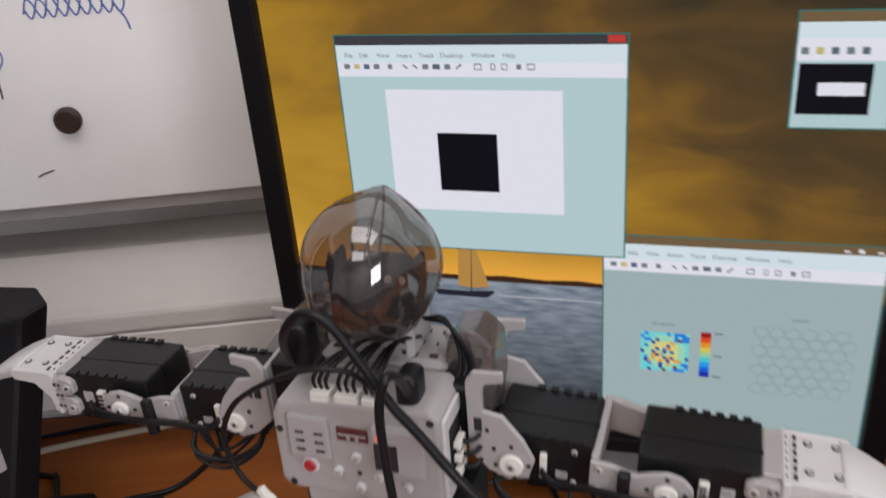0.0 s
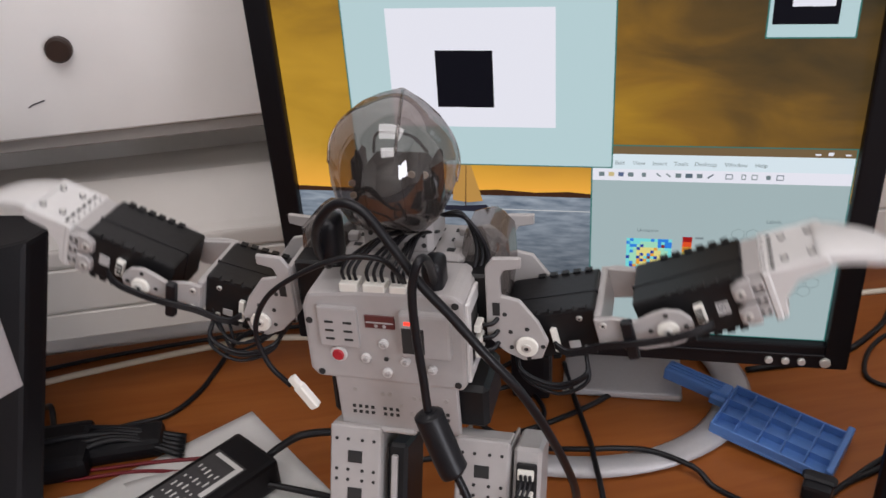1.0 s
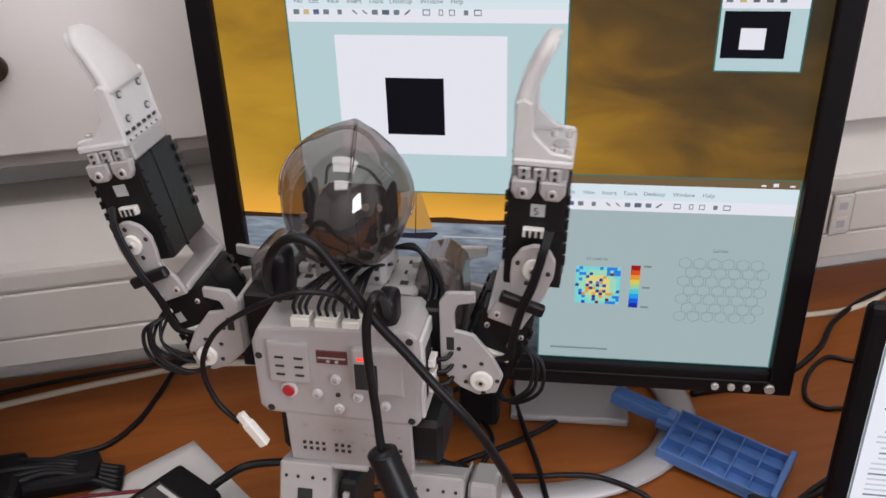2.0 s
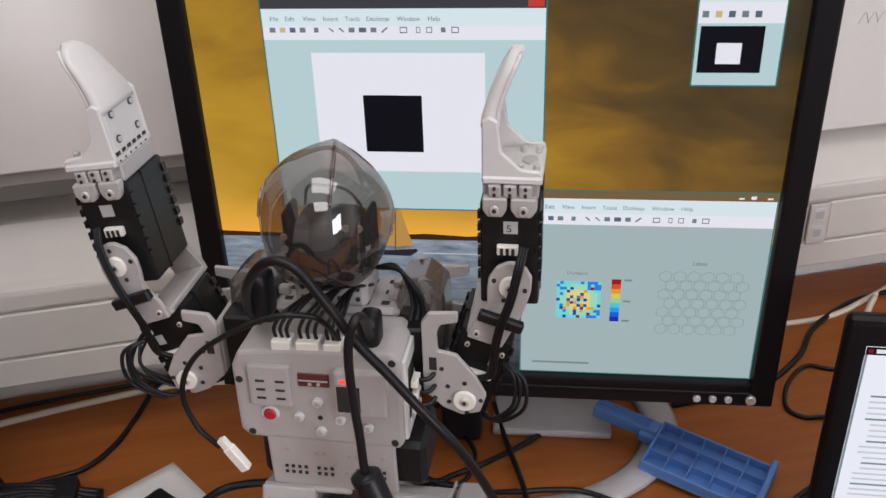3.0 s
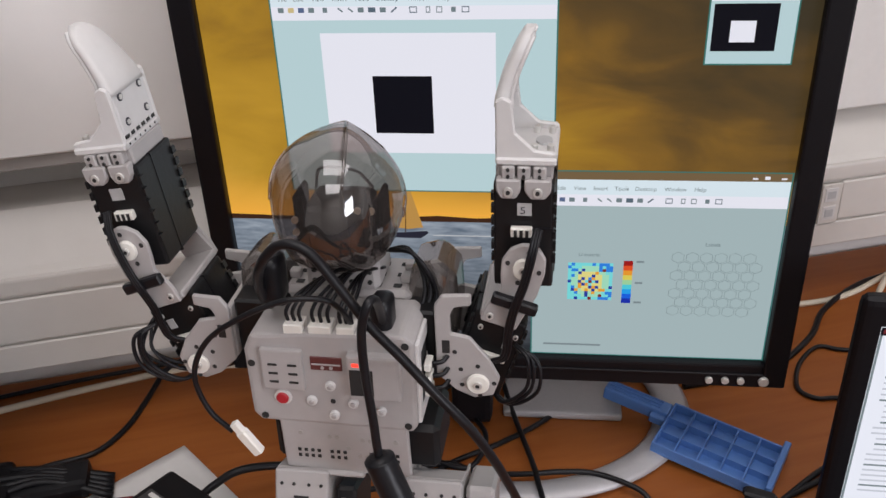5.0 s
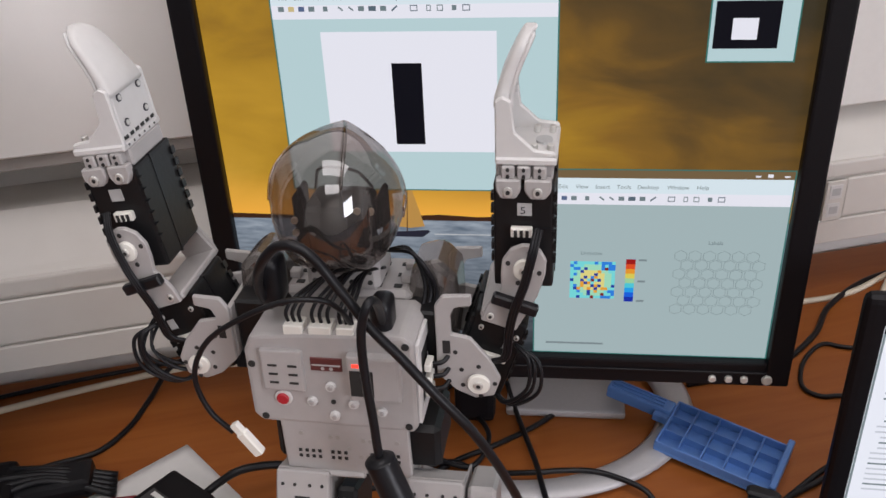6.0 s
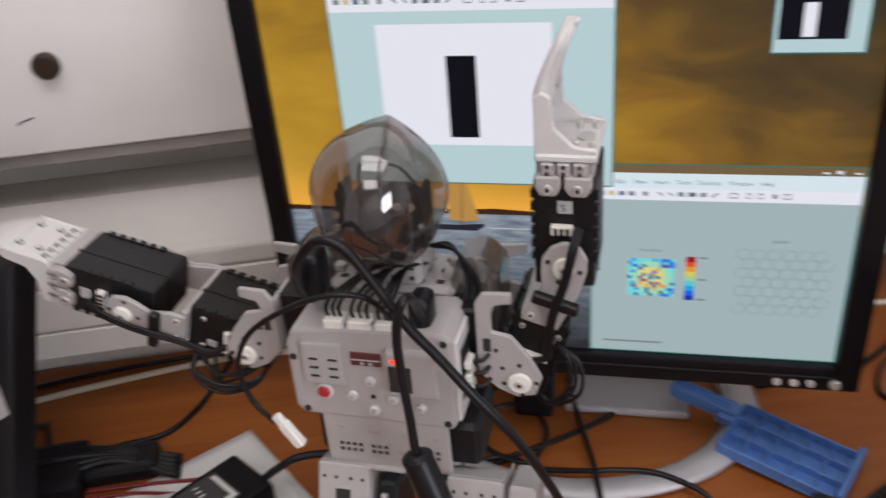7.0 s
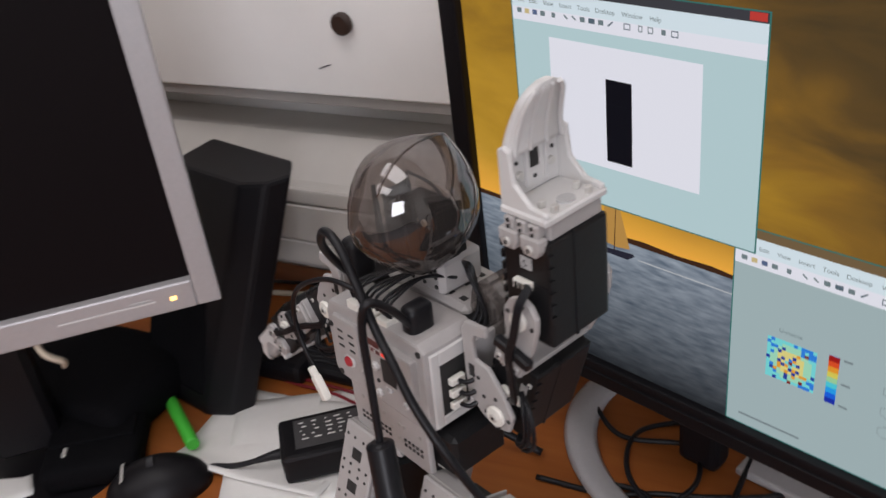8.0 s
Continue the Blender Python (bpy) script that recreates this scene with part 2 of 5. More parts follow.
# ---- monitor ----
MON = pose(-0.055, 0.5873, 0.8719, 0.56, 0, 0)


def monitor():
    m = thing("monitor", MON, "black flat-panel monitor showing a sunset wallpaper and plot windows", "monitor")
    x0, x1, H, b, z0 = -0.1937, 0.2035, 0.3176, 0.0175, -0.0207
    part("back_shell", box(x0 - b, x1 + b, 0.006, 0.05, z0, H + b, 0.008, None, 2), BEZEL, m)
    for a in ((x0 - b, x0, -0.007, 0.008, z0, H + b), (x1, x1 + b, -0.007, 0.008, z0, H + b), (x0, x1, -0.007, 0.008, z0, 0.0005), (x0, x1, -0.007, 0.008, H, H + b)):
        part("bezel", box(*a, 0.002, None, 2), BEZEL, m)
    return m


MONITOR = monitor()


# ---- screen contents: thin lit films on the panel, local x, z on the screen ----
def film_rect(name, x0, x1, z0, z1, layer, mat, parent, label=""):
    y = -0.0002 * layer
    return part(name, box(x0, x1, y, y + 0.00015, z0, z1), mat, parent, label)


def wallpaper_material():
    """Sunset over water: golden clouds above the horizon, blue ripples below."""
    m = bpy.data.materials.new("sunset_wallpaper")
    m.use_nodes = True
    n, k = m.node_tree.nodes, m.node_tree.links
    b = n["Principled BSDF"]
    b.inputs["Base Color"].default_value = (0.01, 0.01, 0.01, 1)
    b.inputs["Roughness"].default_value = 0.5
    b.inputs["Specular IOR Level"].default_value = 0.12
    tc, sep = n.new("ShaderNodeTexCoord"), n.new("ShaderNodeSeparateXYZ")
    k.new(tc.outputs["Object"], sep.inputs[0])
    mp = n.new("ShaderNodeMapping")
    mp.inputs["Scale"].default_value = (7, 7, 17)
    k.new(tc.outputs["Object"], mp.inputs[0])
    cl = n.new("ShaderNodeTexNoise")
    cl.inputs["Scale"].default_value, cl.inputs["Detail"].default_value, cl.inputs["Distortion"].default_value = 1.5, 8, 0.5
    k.new(mp.outputs[0], cl.inputs["Vector"])
    # height above the horizon plus drifting cloud
    h = n.new("ShaderNodeMath")
    h.operation = "MULTIPLY_ADD"
    k.new(cl.outputs[0], h.inputs[0])
    h.inputs[1].default_value = 0.36
    k.new(sep.outputs[2], h.inputs[2])
    hx = n.new("ShaderNodeMath")
    hx.operation = "MULTIPLY_ADD"
    k.new(sep.outputs[0], hx.inputs[0])
    hx.inputs[1].default_value = 0.68
    k.new(h.outputs[0], hx.inputs[2])
    sk = n.new("ShaderNodeValToRGB")
    els = sk.color_ramp.elements
    els[0].position, els[0].color = 0.17, (0.60, 0.33, 0.04, 1)
    els[1].position, els[1].color = 0.58, (0.040, 0.029, 0.012, 1)
    for p, c in ((0.24, (0.50, 0.275, 0.025, 1)), (0.32, (0.40, 0.215, 0.018, 1)), (0.40, (0.235, 0.118, 0.015, 1)), (0.48, (0.11, 0.060, 0.014, 1))):
        els.new(p).color = c
    low = n.new("ShaderNodeMapRange")
    low.inputs[1].default_value, low.inputs[2].default_value = 0.1189, 0.1524
    low.inputs[3].default_value, low.inputs[4].default_value = 1.0, 0.0
    k.new(sep.outputs[2], low.inputs[0])
    band = n.new("ShaderNodeMix")
    band.data_type = "RGBA"
    k.new(low.outputs[0], band.inputs[0])
    k.new(sk.outputs[0], band.inputs[6])
    band.inputs[7].default_value = (0.90, 0.43, 0.055, 1)
    k.new(hx.outputs[0], sk.inputs[0])
    mw = n.new("ShaderNodeMapping")
    mw.inputs["Scale"].default_value = (18, 18, 85)
    k.new(tc.outputs["Object"], mw.inputs[0])
    wa = n.new("ShaderNodeTexNoise")
    wa.inputs["Scale"].default_value, wa.inputs["Detail"].default_value = 3, 4
    k.new(mw.outputs[0], wa.inputs["Vector"])
    wr = n.new("ShaderNodeValToRGB")
    we = wr.color_ramp.elements
    we[0].position, we[0].color = 0.25, (0.10, 0.135, 0.185, 1)
    we[1].position, we[1].color = 0.80, (0.37, 0.42, 0.49, 1)
    k.new(wa.outputs[0], wr.inputs[0])
    wd = n.new("ShaderNodeMapRange")
    wd.inputs[1].default_value, wd.inputs[2].default_value = 0.0, 0.1149
    wd.inputs[3].default_value, wd.inputs[4].default_value = 0.07, 1.05
    k.new(sep.outputs[2], wd.inputs[0])
    ws = n.new("ShaderNodeVectorMath")
    ws.operation = "SCALE"
    k.new(wr.outputs[0], ws.inputs[0])
    k.new(wd.outputs[0], ws.inputs["Scale"])
    up = n.new("ShaderNodeMath")
    up.operation = "GREATER_THAN"
    up.inputs[1].default_value = 0.1164
    k.new(sep.outputs[2], up.inputs[0])
    mx = n.new("ShaderNodeMix")
    mx.data_type = "RGBA"
    k.new(up.outputs[0], mx.inputs[0])
    k.new(ws.outputs[0], mx.inputs[6])
    k.new(band.outputs[2], mx.inputs[7])
    k.new(mx.outputs[2], b.inputs["Emission Color"])
    b.inputs["Emission Strength"].default_value = 1.0
    return m


def screen():
    s = part("screen", box(-0.1942, 0.2040, 0.0, 0.004, -0.0005, 0.3181), wallpaper_material(), MONITOR, "sunset over water desktop wallpaper")
    return s


SCREEN = screen()
PALE = glow("window_pale", (0.50, 0.665, 0.70), 1.0)
PALEGREY = glow("window_grey_green", (0.385, 0.485, 0.505), 1.0)
PALER = glow("window_menu", (0.72, 0.83, 0.90), 1.0)
FIGURE = glow("figure_white", (0.84, 0.84, 0.93), 1.0)
TEALEDGE = glow("window_edge", (0.05, 0.22, 0.20), 0.8)
TITLE = glow("title_bar", (0.18, 0.12, 0.06), 1.0)
DARKUI = glow("ui_dark", (0.10, 0.14, 0.18), 1.0)
PITCH = glow("screen_black", (0.004, 0.004, 0.008), 1.0)
GREYUI = glow("ui_grey", (0.17, 0.22, 0.24), 1.0)
LINEUI = glow("ui_line", (0.21, 0.26, 0.28), 1.0)
PALETEXT = glow("pale_text", (0.60, 0.62, 0.70), 1.0)




def text_mesh(words, size, mat, parent, m, name="lettering"):
    """Words in the built-in font as a thin mesh, upright on x, z."""
    c = bpy.data.curves.new(name, "FONT")
    c.body, c.size, c.align_x = words, size, "LEFT"
    c.extrude = 0.00002
    tmp = bpy.data.objects.new("tmp", c)
    me = bpy.data.meshes.new_from_object(tmp)
    bpy.data.objects.remove(tmp)
    bm = bmesh.new()
    bm.from_mesh(me)
    bpy.data.meshes.remove(me)
    moved(bm, Matrix.Rotation(radians(90), 4, "X"))
    return part(name, bm, mat, parent, "", m)


def toolbar_icons(win, x0, z, scale, layer):
    tones = [GREYUI, glow("icon_amber", (0.62, 0.50, 0.25), 1.0), glow("icon_navy", (0.10, 0.14, 0.26), 1.0), GREYUI]
    for i, (dx, w) in enumerate(((0, 4), (7, 4), (14, 4), (21, 4), (31, 3), (41, 4), (48, 4), (55, 4), (62, 5), (70, 4), (77, 5), (90, 5), (101, 3), (108, 4), (118, 3), (125, 5))):
        w, dx = w * scale, dx * scale
        tone = tones[i] if i < 4 else (DARKUI if i in (8, 10, 11, 15) else GREYUI)
        y = -0.0002 * layer
        bm = box(x0 + dx, x0 + dx + w, y, y + 0.00015, z - 0.0016, z + 0.0016)
        if i in (11, 12, 13, 15):
            bm = box(x0 + dx, x0 + dx + w, y, y + 0.00015, z + 0.0014, z + 0.002)
            box(x0 + dx, x0 + dx + w, y, y + 0.00015, z - 0.002, z - 0.0014, 0, bm)
            box(x0 + dx, x0 + dx + 0.0005, y, y + 0.00015, z - 0.0014, z + 0.0014, 0, bm)
            box(x0 + dx + w - 0.0005, x0 + dx + w, y, y + 0.00015, z - 0.0014, z + 0.0014, 0, bm)
        elif i in (5, 6, 10):
            bm = moved(box(-w / 2, w / 2, y, y + 0.00015, -0.0005, 0.0005), pose(x0 + dx + w / 2, 0, z, 0, 40 if i < 8 else -40, 0))
        part("icon", bm, tone, win)


def plot_window(x0, x1, z0, z1, layer, title, names, canvas):
    """A figure window lying on the desktop picture: frame, title bar, menu, tool bar."""
    win = film_rect("window_frame", x0 - 0.001, x1 + 0.001, z0 - 0.001, z1 + 0.0008, layer, TEALEDGE, SCREEN)
    film_rect("title_bar", x0, x1, z1 - 0.006, z1, layer + 1, title, win)
    film_rect("menu_bar", x0, x1, z1 - 0.0175, z1 - 0.006, layer + 1, PALER, win)
    film_rect("tool_bar", x0, x1, z1 - 0.0265, z1 - 0.0175, layer + 1, FIGURE, win)
    film_rect("canvas", x0, x1, z0, z1 - 0.0265, layer + 1, canvas, win)
    for dx, word in names:
        text_mesh(word, 0.0043, GREYUI, win, pose(x0 + dx, -0.0002 * (layer + 2), z1 - 0.0140))
    return win


NAMES = ((0.0055, "File"), (0.0155, "Edit"), (0.0275, "View"), (0.041, "Insert"), (0.0555, "Tools"), (0.0695, "Desktop"), (0.0895, "Window"), (0.1095, "Help"))
DARKTITLE = glow("title_dark", (0.05, 0.05, 0.06), 1.0)


def screen_windows():
    top = plot_window(-0.1432, 0.0419, 0.1405, 0.2892, 6, DARKTITLE, NAMES, PALE)
    toolbar_icons(top, -0.1385, 0.2694, 0.00096, 9)
    film_rect("close_button", 0.0305, 0.0408, 0.2842, 0.2889, 8, glow("close_red", (0.55, 0.05, 0.04), 1.0), top)
    film_rect("figure", -0.1124, 0.0030, 0.1695, 0.2542, 8, FIGURE, top, "white plot area")
    low = plot_window(0.0290, 0.2022, 0.0015, 0.1562, 1, TITLE, NAMES, PALEGREY)
    toolbar_icons(low, 0.0335, 0.1347, 0.00096, 4)
    for i, x in enumerate((0.1765, 0.1845, 0.1955)):
        film_rect("window_button", x, x + 0.0035, 0.1518, 0.1530 + 0.0012 * (i == 1), 3, FIGURE, low)
    # heat map of square cells
    cold = [glow("map_" + n, c, 1.0) for n, c in (("cyan", (0.19, 0.70, 0.72)), ("green", (0.36, 0.72, 0.52)), ("yellow", (0.76, 0.68, 0.24)), ("orange", (0.80, 0.35, 0.04)),
                                                 ("navy", (0.02, 0.05, 0.35)), ("blue", (0.03, 0.22, 0.75)), ("maroon", (0.22, 0.02, 0.02)))]
    rng = random.Random(5)
    hmap = film_rect("heat_map", 0.0547, 0.0872, 0.0515, 0.0832, 3, cold[0], low, "square heat map in cyan, yellow and blue")
    n = 13
    for i in range(n):
        for j in range(n):
            u, v = (i + 0.5) / n - 0.5, (j + 0.5) / n - 0.5
            r = math.hypot(u, v)
            pick = 2 if 0.1 < r < 0.3 else (1 if r < 0.42 else 0)
            q = rng.random()
            if q < 0.08:
                pick = 4
            elif q < 0.11:
                pick = 6
            elif q < 0.24:
                pick = 3 if r < 0.4 else 5
            elif r < 0.1:
                pick = 5 if q < 0.5 else 0
            if u > 0.2 and abs(v) > 0.28 and q > 0.45:
                pick = 5
            if pick == 0:
                continue
            x, z, h = 0.0547 + 0.0325 * (i + 0.5) / n, 0.0515 + 0.0317 * (j + 0.5) / n, 0.00125
            film_rect("cell", x - h, x + h, z - h * 0.95, z + h * 0.95, 4, cold[pick], hmap)
    bar = film_rect("colour_bar", 0.0945, 0.1012, 0.0494, 0.0857, 3, cold[5], low, "rainbow colour scale bar")
    tones = [(0.01, 0.03, 0.4), (0.01, 0.12, 0.75), (0.02, 0.35, 0.85), (0.08, 0.6, 0.72), (0.35, 0.65, 0.35), (0.72, 0.62, 0.10), (0.82, 0.32, 0.03), (0.75, 0.08, 0.02), (0.35, 0.01, 0.01)]
    for i, c in enumerate(tones):
        film_rect("colour_step", 0.0945, 0.1012, 0.0494 + i * 0.0363 / 9, 0.0494 + (i + 1) * 0.0363 / 9, 4, glow("scale_tone", c, 1.0), bar)
    text_mesh("U-matrix", 0.0042, GREYUI, low, pose(0.0618, -0.0009, 0.0890))
    text_mesh("Labels", 0.0042, GREYUI, low, pose(0.1505, -0.0009, 0.0992))
    for z in (0.0500, 0.0670, 0.0850):
        film_rect("scale_figure", 0.1035, 0.1090, z - 0.0008, z + 0.0008, 3, LINEUI, low)
    film_rect("footer_line", 0.0378, 0.0812, 0.0093, 0.0109, 3, LINEUI, low)
    for row in range(7):
        for col in range(6):
            cx, cz, r = 0.1325 + col * 0.0100 + (row % 2) * 0.0050, 0.0895 - row * 0.0076, 0.0050
            own = bmesh.new()
            ins, outs = [], []
            for a in range(6):
                ang = radians(60 * a + 30)
                ins.append(own.verts.new((cx + (r - 0.0004) * math.cos(ang), -0.0007, cz + (r - 0.0004) * math.sin(ang) * 0.94)))
                outs.append(own.verts.new((cx + r * math.cos(ang), -0.0007, cz + r * math.sin(ang) * 0.94)))
            for a in range(6):
                own.faces.new((ins[a], outs[a], outs[(a + 1) % 6], ins[(a + 1) % 6]))
            part("hexagon", own, LINEUI, low)
    small = plot_window(0.1362, 0.1888, 0.2330, 0.3010, 1, TITLE, (), PALE)
    film_rect("tool_bar_white", 0.1362, 0.1888, 0.2730, 0.2860, 3, FIGURE, small)
    for i, tone in enumerate((GREYUI, glow("icon_gold", (0.6, 0.5, 0.2), 1.0), DARKUI, GREYUI, DARKUI)):
        film_rect("icon", 0.1385 + 0.008 * i, 0.1425 + 0.008 * i, 0.2768, 0.2808, 4, tone, small)
    film_rect("picture", 0.1384, 0.1778, 0.2412, 0.2713, 3, PITCH, small, "small black picture with a white shape")
    # far shore, boat and its wake on the wallpaper
    SHORE = glow("shore_dark", (0.05, 0.02, 0.01), 1.0)
    part("shore", prism([(-0.1937, 0.1147), (0.0300, 0.1147), (0.0300, 0.1177), (0.0120, 0.1191), (-0.0120, 0.1179), (-0.0400, 0.1195), (-0.0640, 0.1181), (-0.1000, 0.1189), (-0.1500, 0.1177), (-0.1937, 0.1187)], -0.00006, 0.00009), SHORE, SCREEN, "dark far shore")
    boat = part("boat", prism([(-0.0940, 0.1059), (-0.0880, 0.1014), (-0.0530, 0.1009), (-0.0470, 0.1054), (-0.0485, 0.1069), (-0.0670, 0.1054)], -0.0003, -0.00015), glow("hull_dark", (0.02, 0.02, 0.035), 1.0), SCREEN, "dark sailing boat")
    part("sail", prism([(-0.0735, 0.1099), (-0.0715, 0.1439), (-0.0600, 0.1439), (-0.0510, 0.1099), (-0.0620, 0.1084)], -0.0003, -0.00015), glow("sail_tan", (0.50, 0.27, 0.07), 1.0), boat, "tan sail")
    part("mast", prism([(-0.0645, 0.1054), (-0.0620, 0.1459), (-0.0616, 0.1459), (-0.0638, 0.1054)], -0.0005, -0.0004), SHORE, boat)
    film_rect("wake", -0.044, 0.028, 0.1030, 0.1037, 0.4, glow("wake_pale", (0.55, 0.56, 0.58), 1.0), SCREEN)


screen_windows()


def screen_shapes():
    """The shapes that move on the screen: black bars in the large plot, white ones in the small one."""
    bars = [part("plot_bar", box(-0.0100, 0.0100, -0.00015, 0, -0.0204, 0.0204), PITCH, SCREEN, "black bar of the plot") for _ in range(2)]
    chips = [part("shape_piece", box(-0.0039, 0.0039, -0.00015, 0, -0.0068, 0.0068), FIGURE, SCREEN, "white piece of the picture") for _ in range(2)]
    return bars, chips


BARS, CHIPS = screen_shapes()


def monitor_details():
    for x, r in ((0.1640, 0.0030), (0.1760, 0.0030), (0.1875, 0.0030), (0.2043, 0.0040)):
        part("button", disc(x, -0.0095, -0.006, -0.0140, r, 16, 0.0006), STEEL, MONITOR, "round silver button")
    part("highlight_strip", box(-0.1937, 0.2035, -0.0085, -0.0065, -0.0090, -0.0072, 0.0005), BEZEL, MONITOR)
    part("neck", box(-0.042, -0.006, 0.050, 0.075, -0.1180, 0.14, 0.006, None, 2), BEZEL, MONITOR, "dark stand neck")
    base = bmesh.new()
    n, w = 64, 8
    rings = []
    for i in range(n):
        a = 2 * math.pi * i / n
        ring = []
        for j in range(w):
            b = 2 * math.pi * j / w
            rad = 1 + 0.105 * math.cos(b)
            ring.append(base.verts.new((0.150 * rad * math.cos(a), 0.0 + 0.118 * rad * math.sin(a), 0.0055 + 0.0055 * math.sin(b))))
        rings.append(ring)
    for i in range(n):
        for j in range(w):
            f = base.faces.new((rings[i][j], rings[(i + 1) % n][j], rings[(i + 1) % n][(j + 1) % w], rings[i][(j + 1) % w]))
            f.smooth = True
    part("stand_ring", base, SILVER, MONITOR, "silver ring foot", MON.inverted() @ pose(-0.050, 0.672, DESK + 0.0003))
    part("stand_plate", box(-0.052, 0.055, -0.018, 0.070, 0.0, 0.007, 0.003, None, 2), SILVER, MONITOR, "silver foot plate", MON.inverted() @ pose(0.0, 0.672, DESK + 0.0005))


monitor_details()

# ---- robot ----
STAND = pose(-0.1308, 0.3976, DESK + 0.024, 0, 0, -2.5)
ROBOT = thing("toy_robot", STAND, "grey and black servo-built toy robot seen from behind, smoked helmet", "robot")
SX, SZ, UP = {1: 0.0795, -1: 0.0758}, {1: 0.2198, -1: 0.2212}, 0.0735


def screw(x, y, z, parent, r=0.0022, axis="y", mat=None, depth=0.0012):
    bm = disc(0, -depth, 0, 0, r, 10, 0.0003, None, axis)
    if axis == "y":
        part("screw_slot", moved(disc(0, -depth - 0.0002, -depth + 0.0004, 0, r * 0.45, 8), Matrix.Translation((x, y, z))), DARKHOLE, parent)
    return part("screw", moved(bm, Matrix.Translation((x, y, z))), mat or STEEL, parent)


def teeth(x0, x1, y0, y1, z, n, parent, flip=1):
    bm = bmesh.new()
    for i in range(n):
        x = x0 + (x1 - x0) * (i + 0.5) / n
        h = (x1 - x0) / n * 0.3
        box(x - h, x + h, y0, y1, z, z + flip * 0.0016, 0, bm)
    return part("case_ribs", bm, BLACK, parent)


def shoulder(s):
    """Fixed shoulder bracket with its pivot at the origin."""
    flip = Matrix.Diagonal((s, 1, 1, 1))
    at = pose(s * SX[s], 0, SZ[s])
    out = [(-0.022, 0.050), (-0.018, 0.056), (-0.003, 0.057), (-0.003, 0.051), (-0.012, 0.049), (-0.0142, 0.044), (-0.0138, 0.030), (-0.004, 0.028), (0.006, 0.015), (0.0115, 0.003), (0.008, -0.008), (-0.002, -0.0105), (-0.012, -0.006), (-0.022, 0.004)]
    out = [(x, z if z < 0.04 else z - (0.003 if s > 0 else 0.013)) for x, z in out]
    front = part("shoulder_bracket", moved(prism(out, -0.003, 0.0, 0.0006), flip), GREY, ROBOT, "light grey shoulder bracket", at)
    part("rear_plate", moved(prism(out, 0.046, 0.049, 0.0006), flip), GREY, front)
    part("web", moved(box(-0.0225, -0.0195, 0.0, 0.046, 0.004, 0.036, 0.0006), flip), GREY, front)
    part("pivot", moved(disc(0, -0.0055, -0.003, 0, 0.0062, 20, 0.0006), flip), NYLON, front, "white pivot disc")
    screw(0, -0.0055, 0, front, 0.0026)
    for x, z in ((-0.009, 0.008), (0.0, 0.0105), (0.0085, 0.0), (-0.0085, -0.002), (0.001, -0.0085), (-0.012, 0.019)):
        part("hole", moved(disc(x, -0.0033, -0.0028, z, 0.0013, 8), flip), DARKHOLE, front)
    part("slot", moved(box(-0.0185, -0.0145, -0.0033, -0.0028, 0.018, 0.026), flip), DARKHOLE, front)
    # pitch servo between trunk and bracket
    part("shoulder_servo", moved(box(-0.052, -0.0225, 0.004, 0.042, 0.004, 0.038, 0.0015), flip), BLACK, ROBOT, "black shoulder servo", at)
    return front


for s in (1, -1):
    shoulder(s)


def wires(points, n, gap, r, parent, name="wire"):
    """Thin parallel leads."""
    for i in range(n):
        o = Vector((gap * (i - (n - 1) / 2), 0.0004 * i, gap * 0.25 * (i - (n - 1) / 2)))
        part(name, tube([Vector(p) + o for p in points], r, 6, 6), RUBBER, parent)


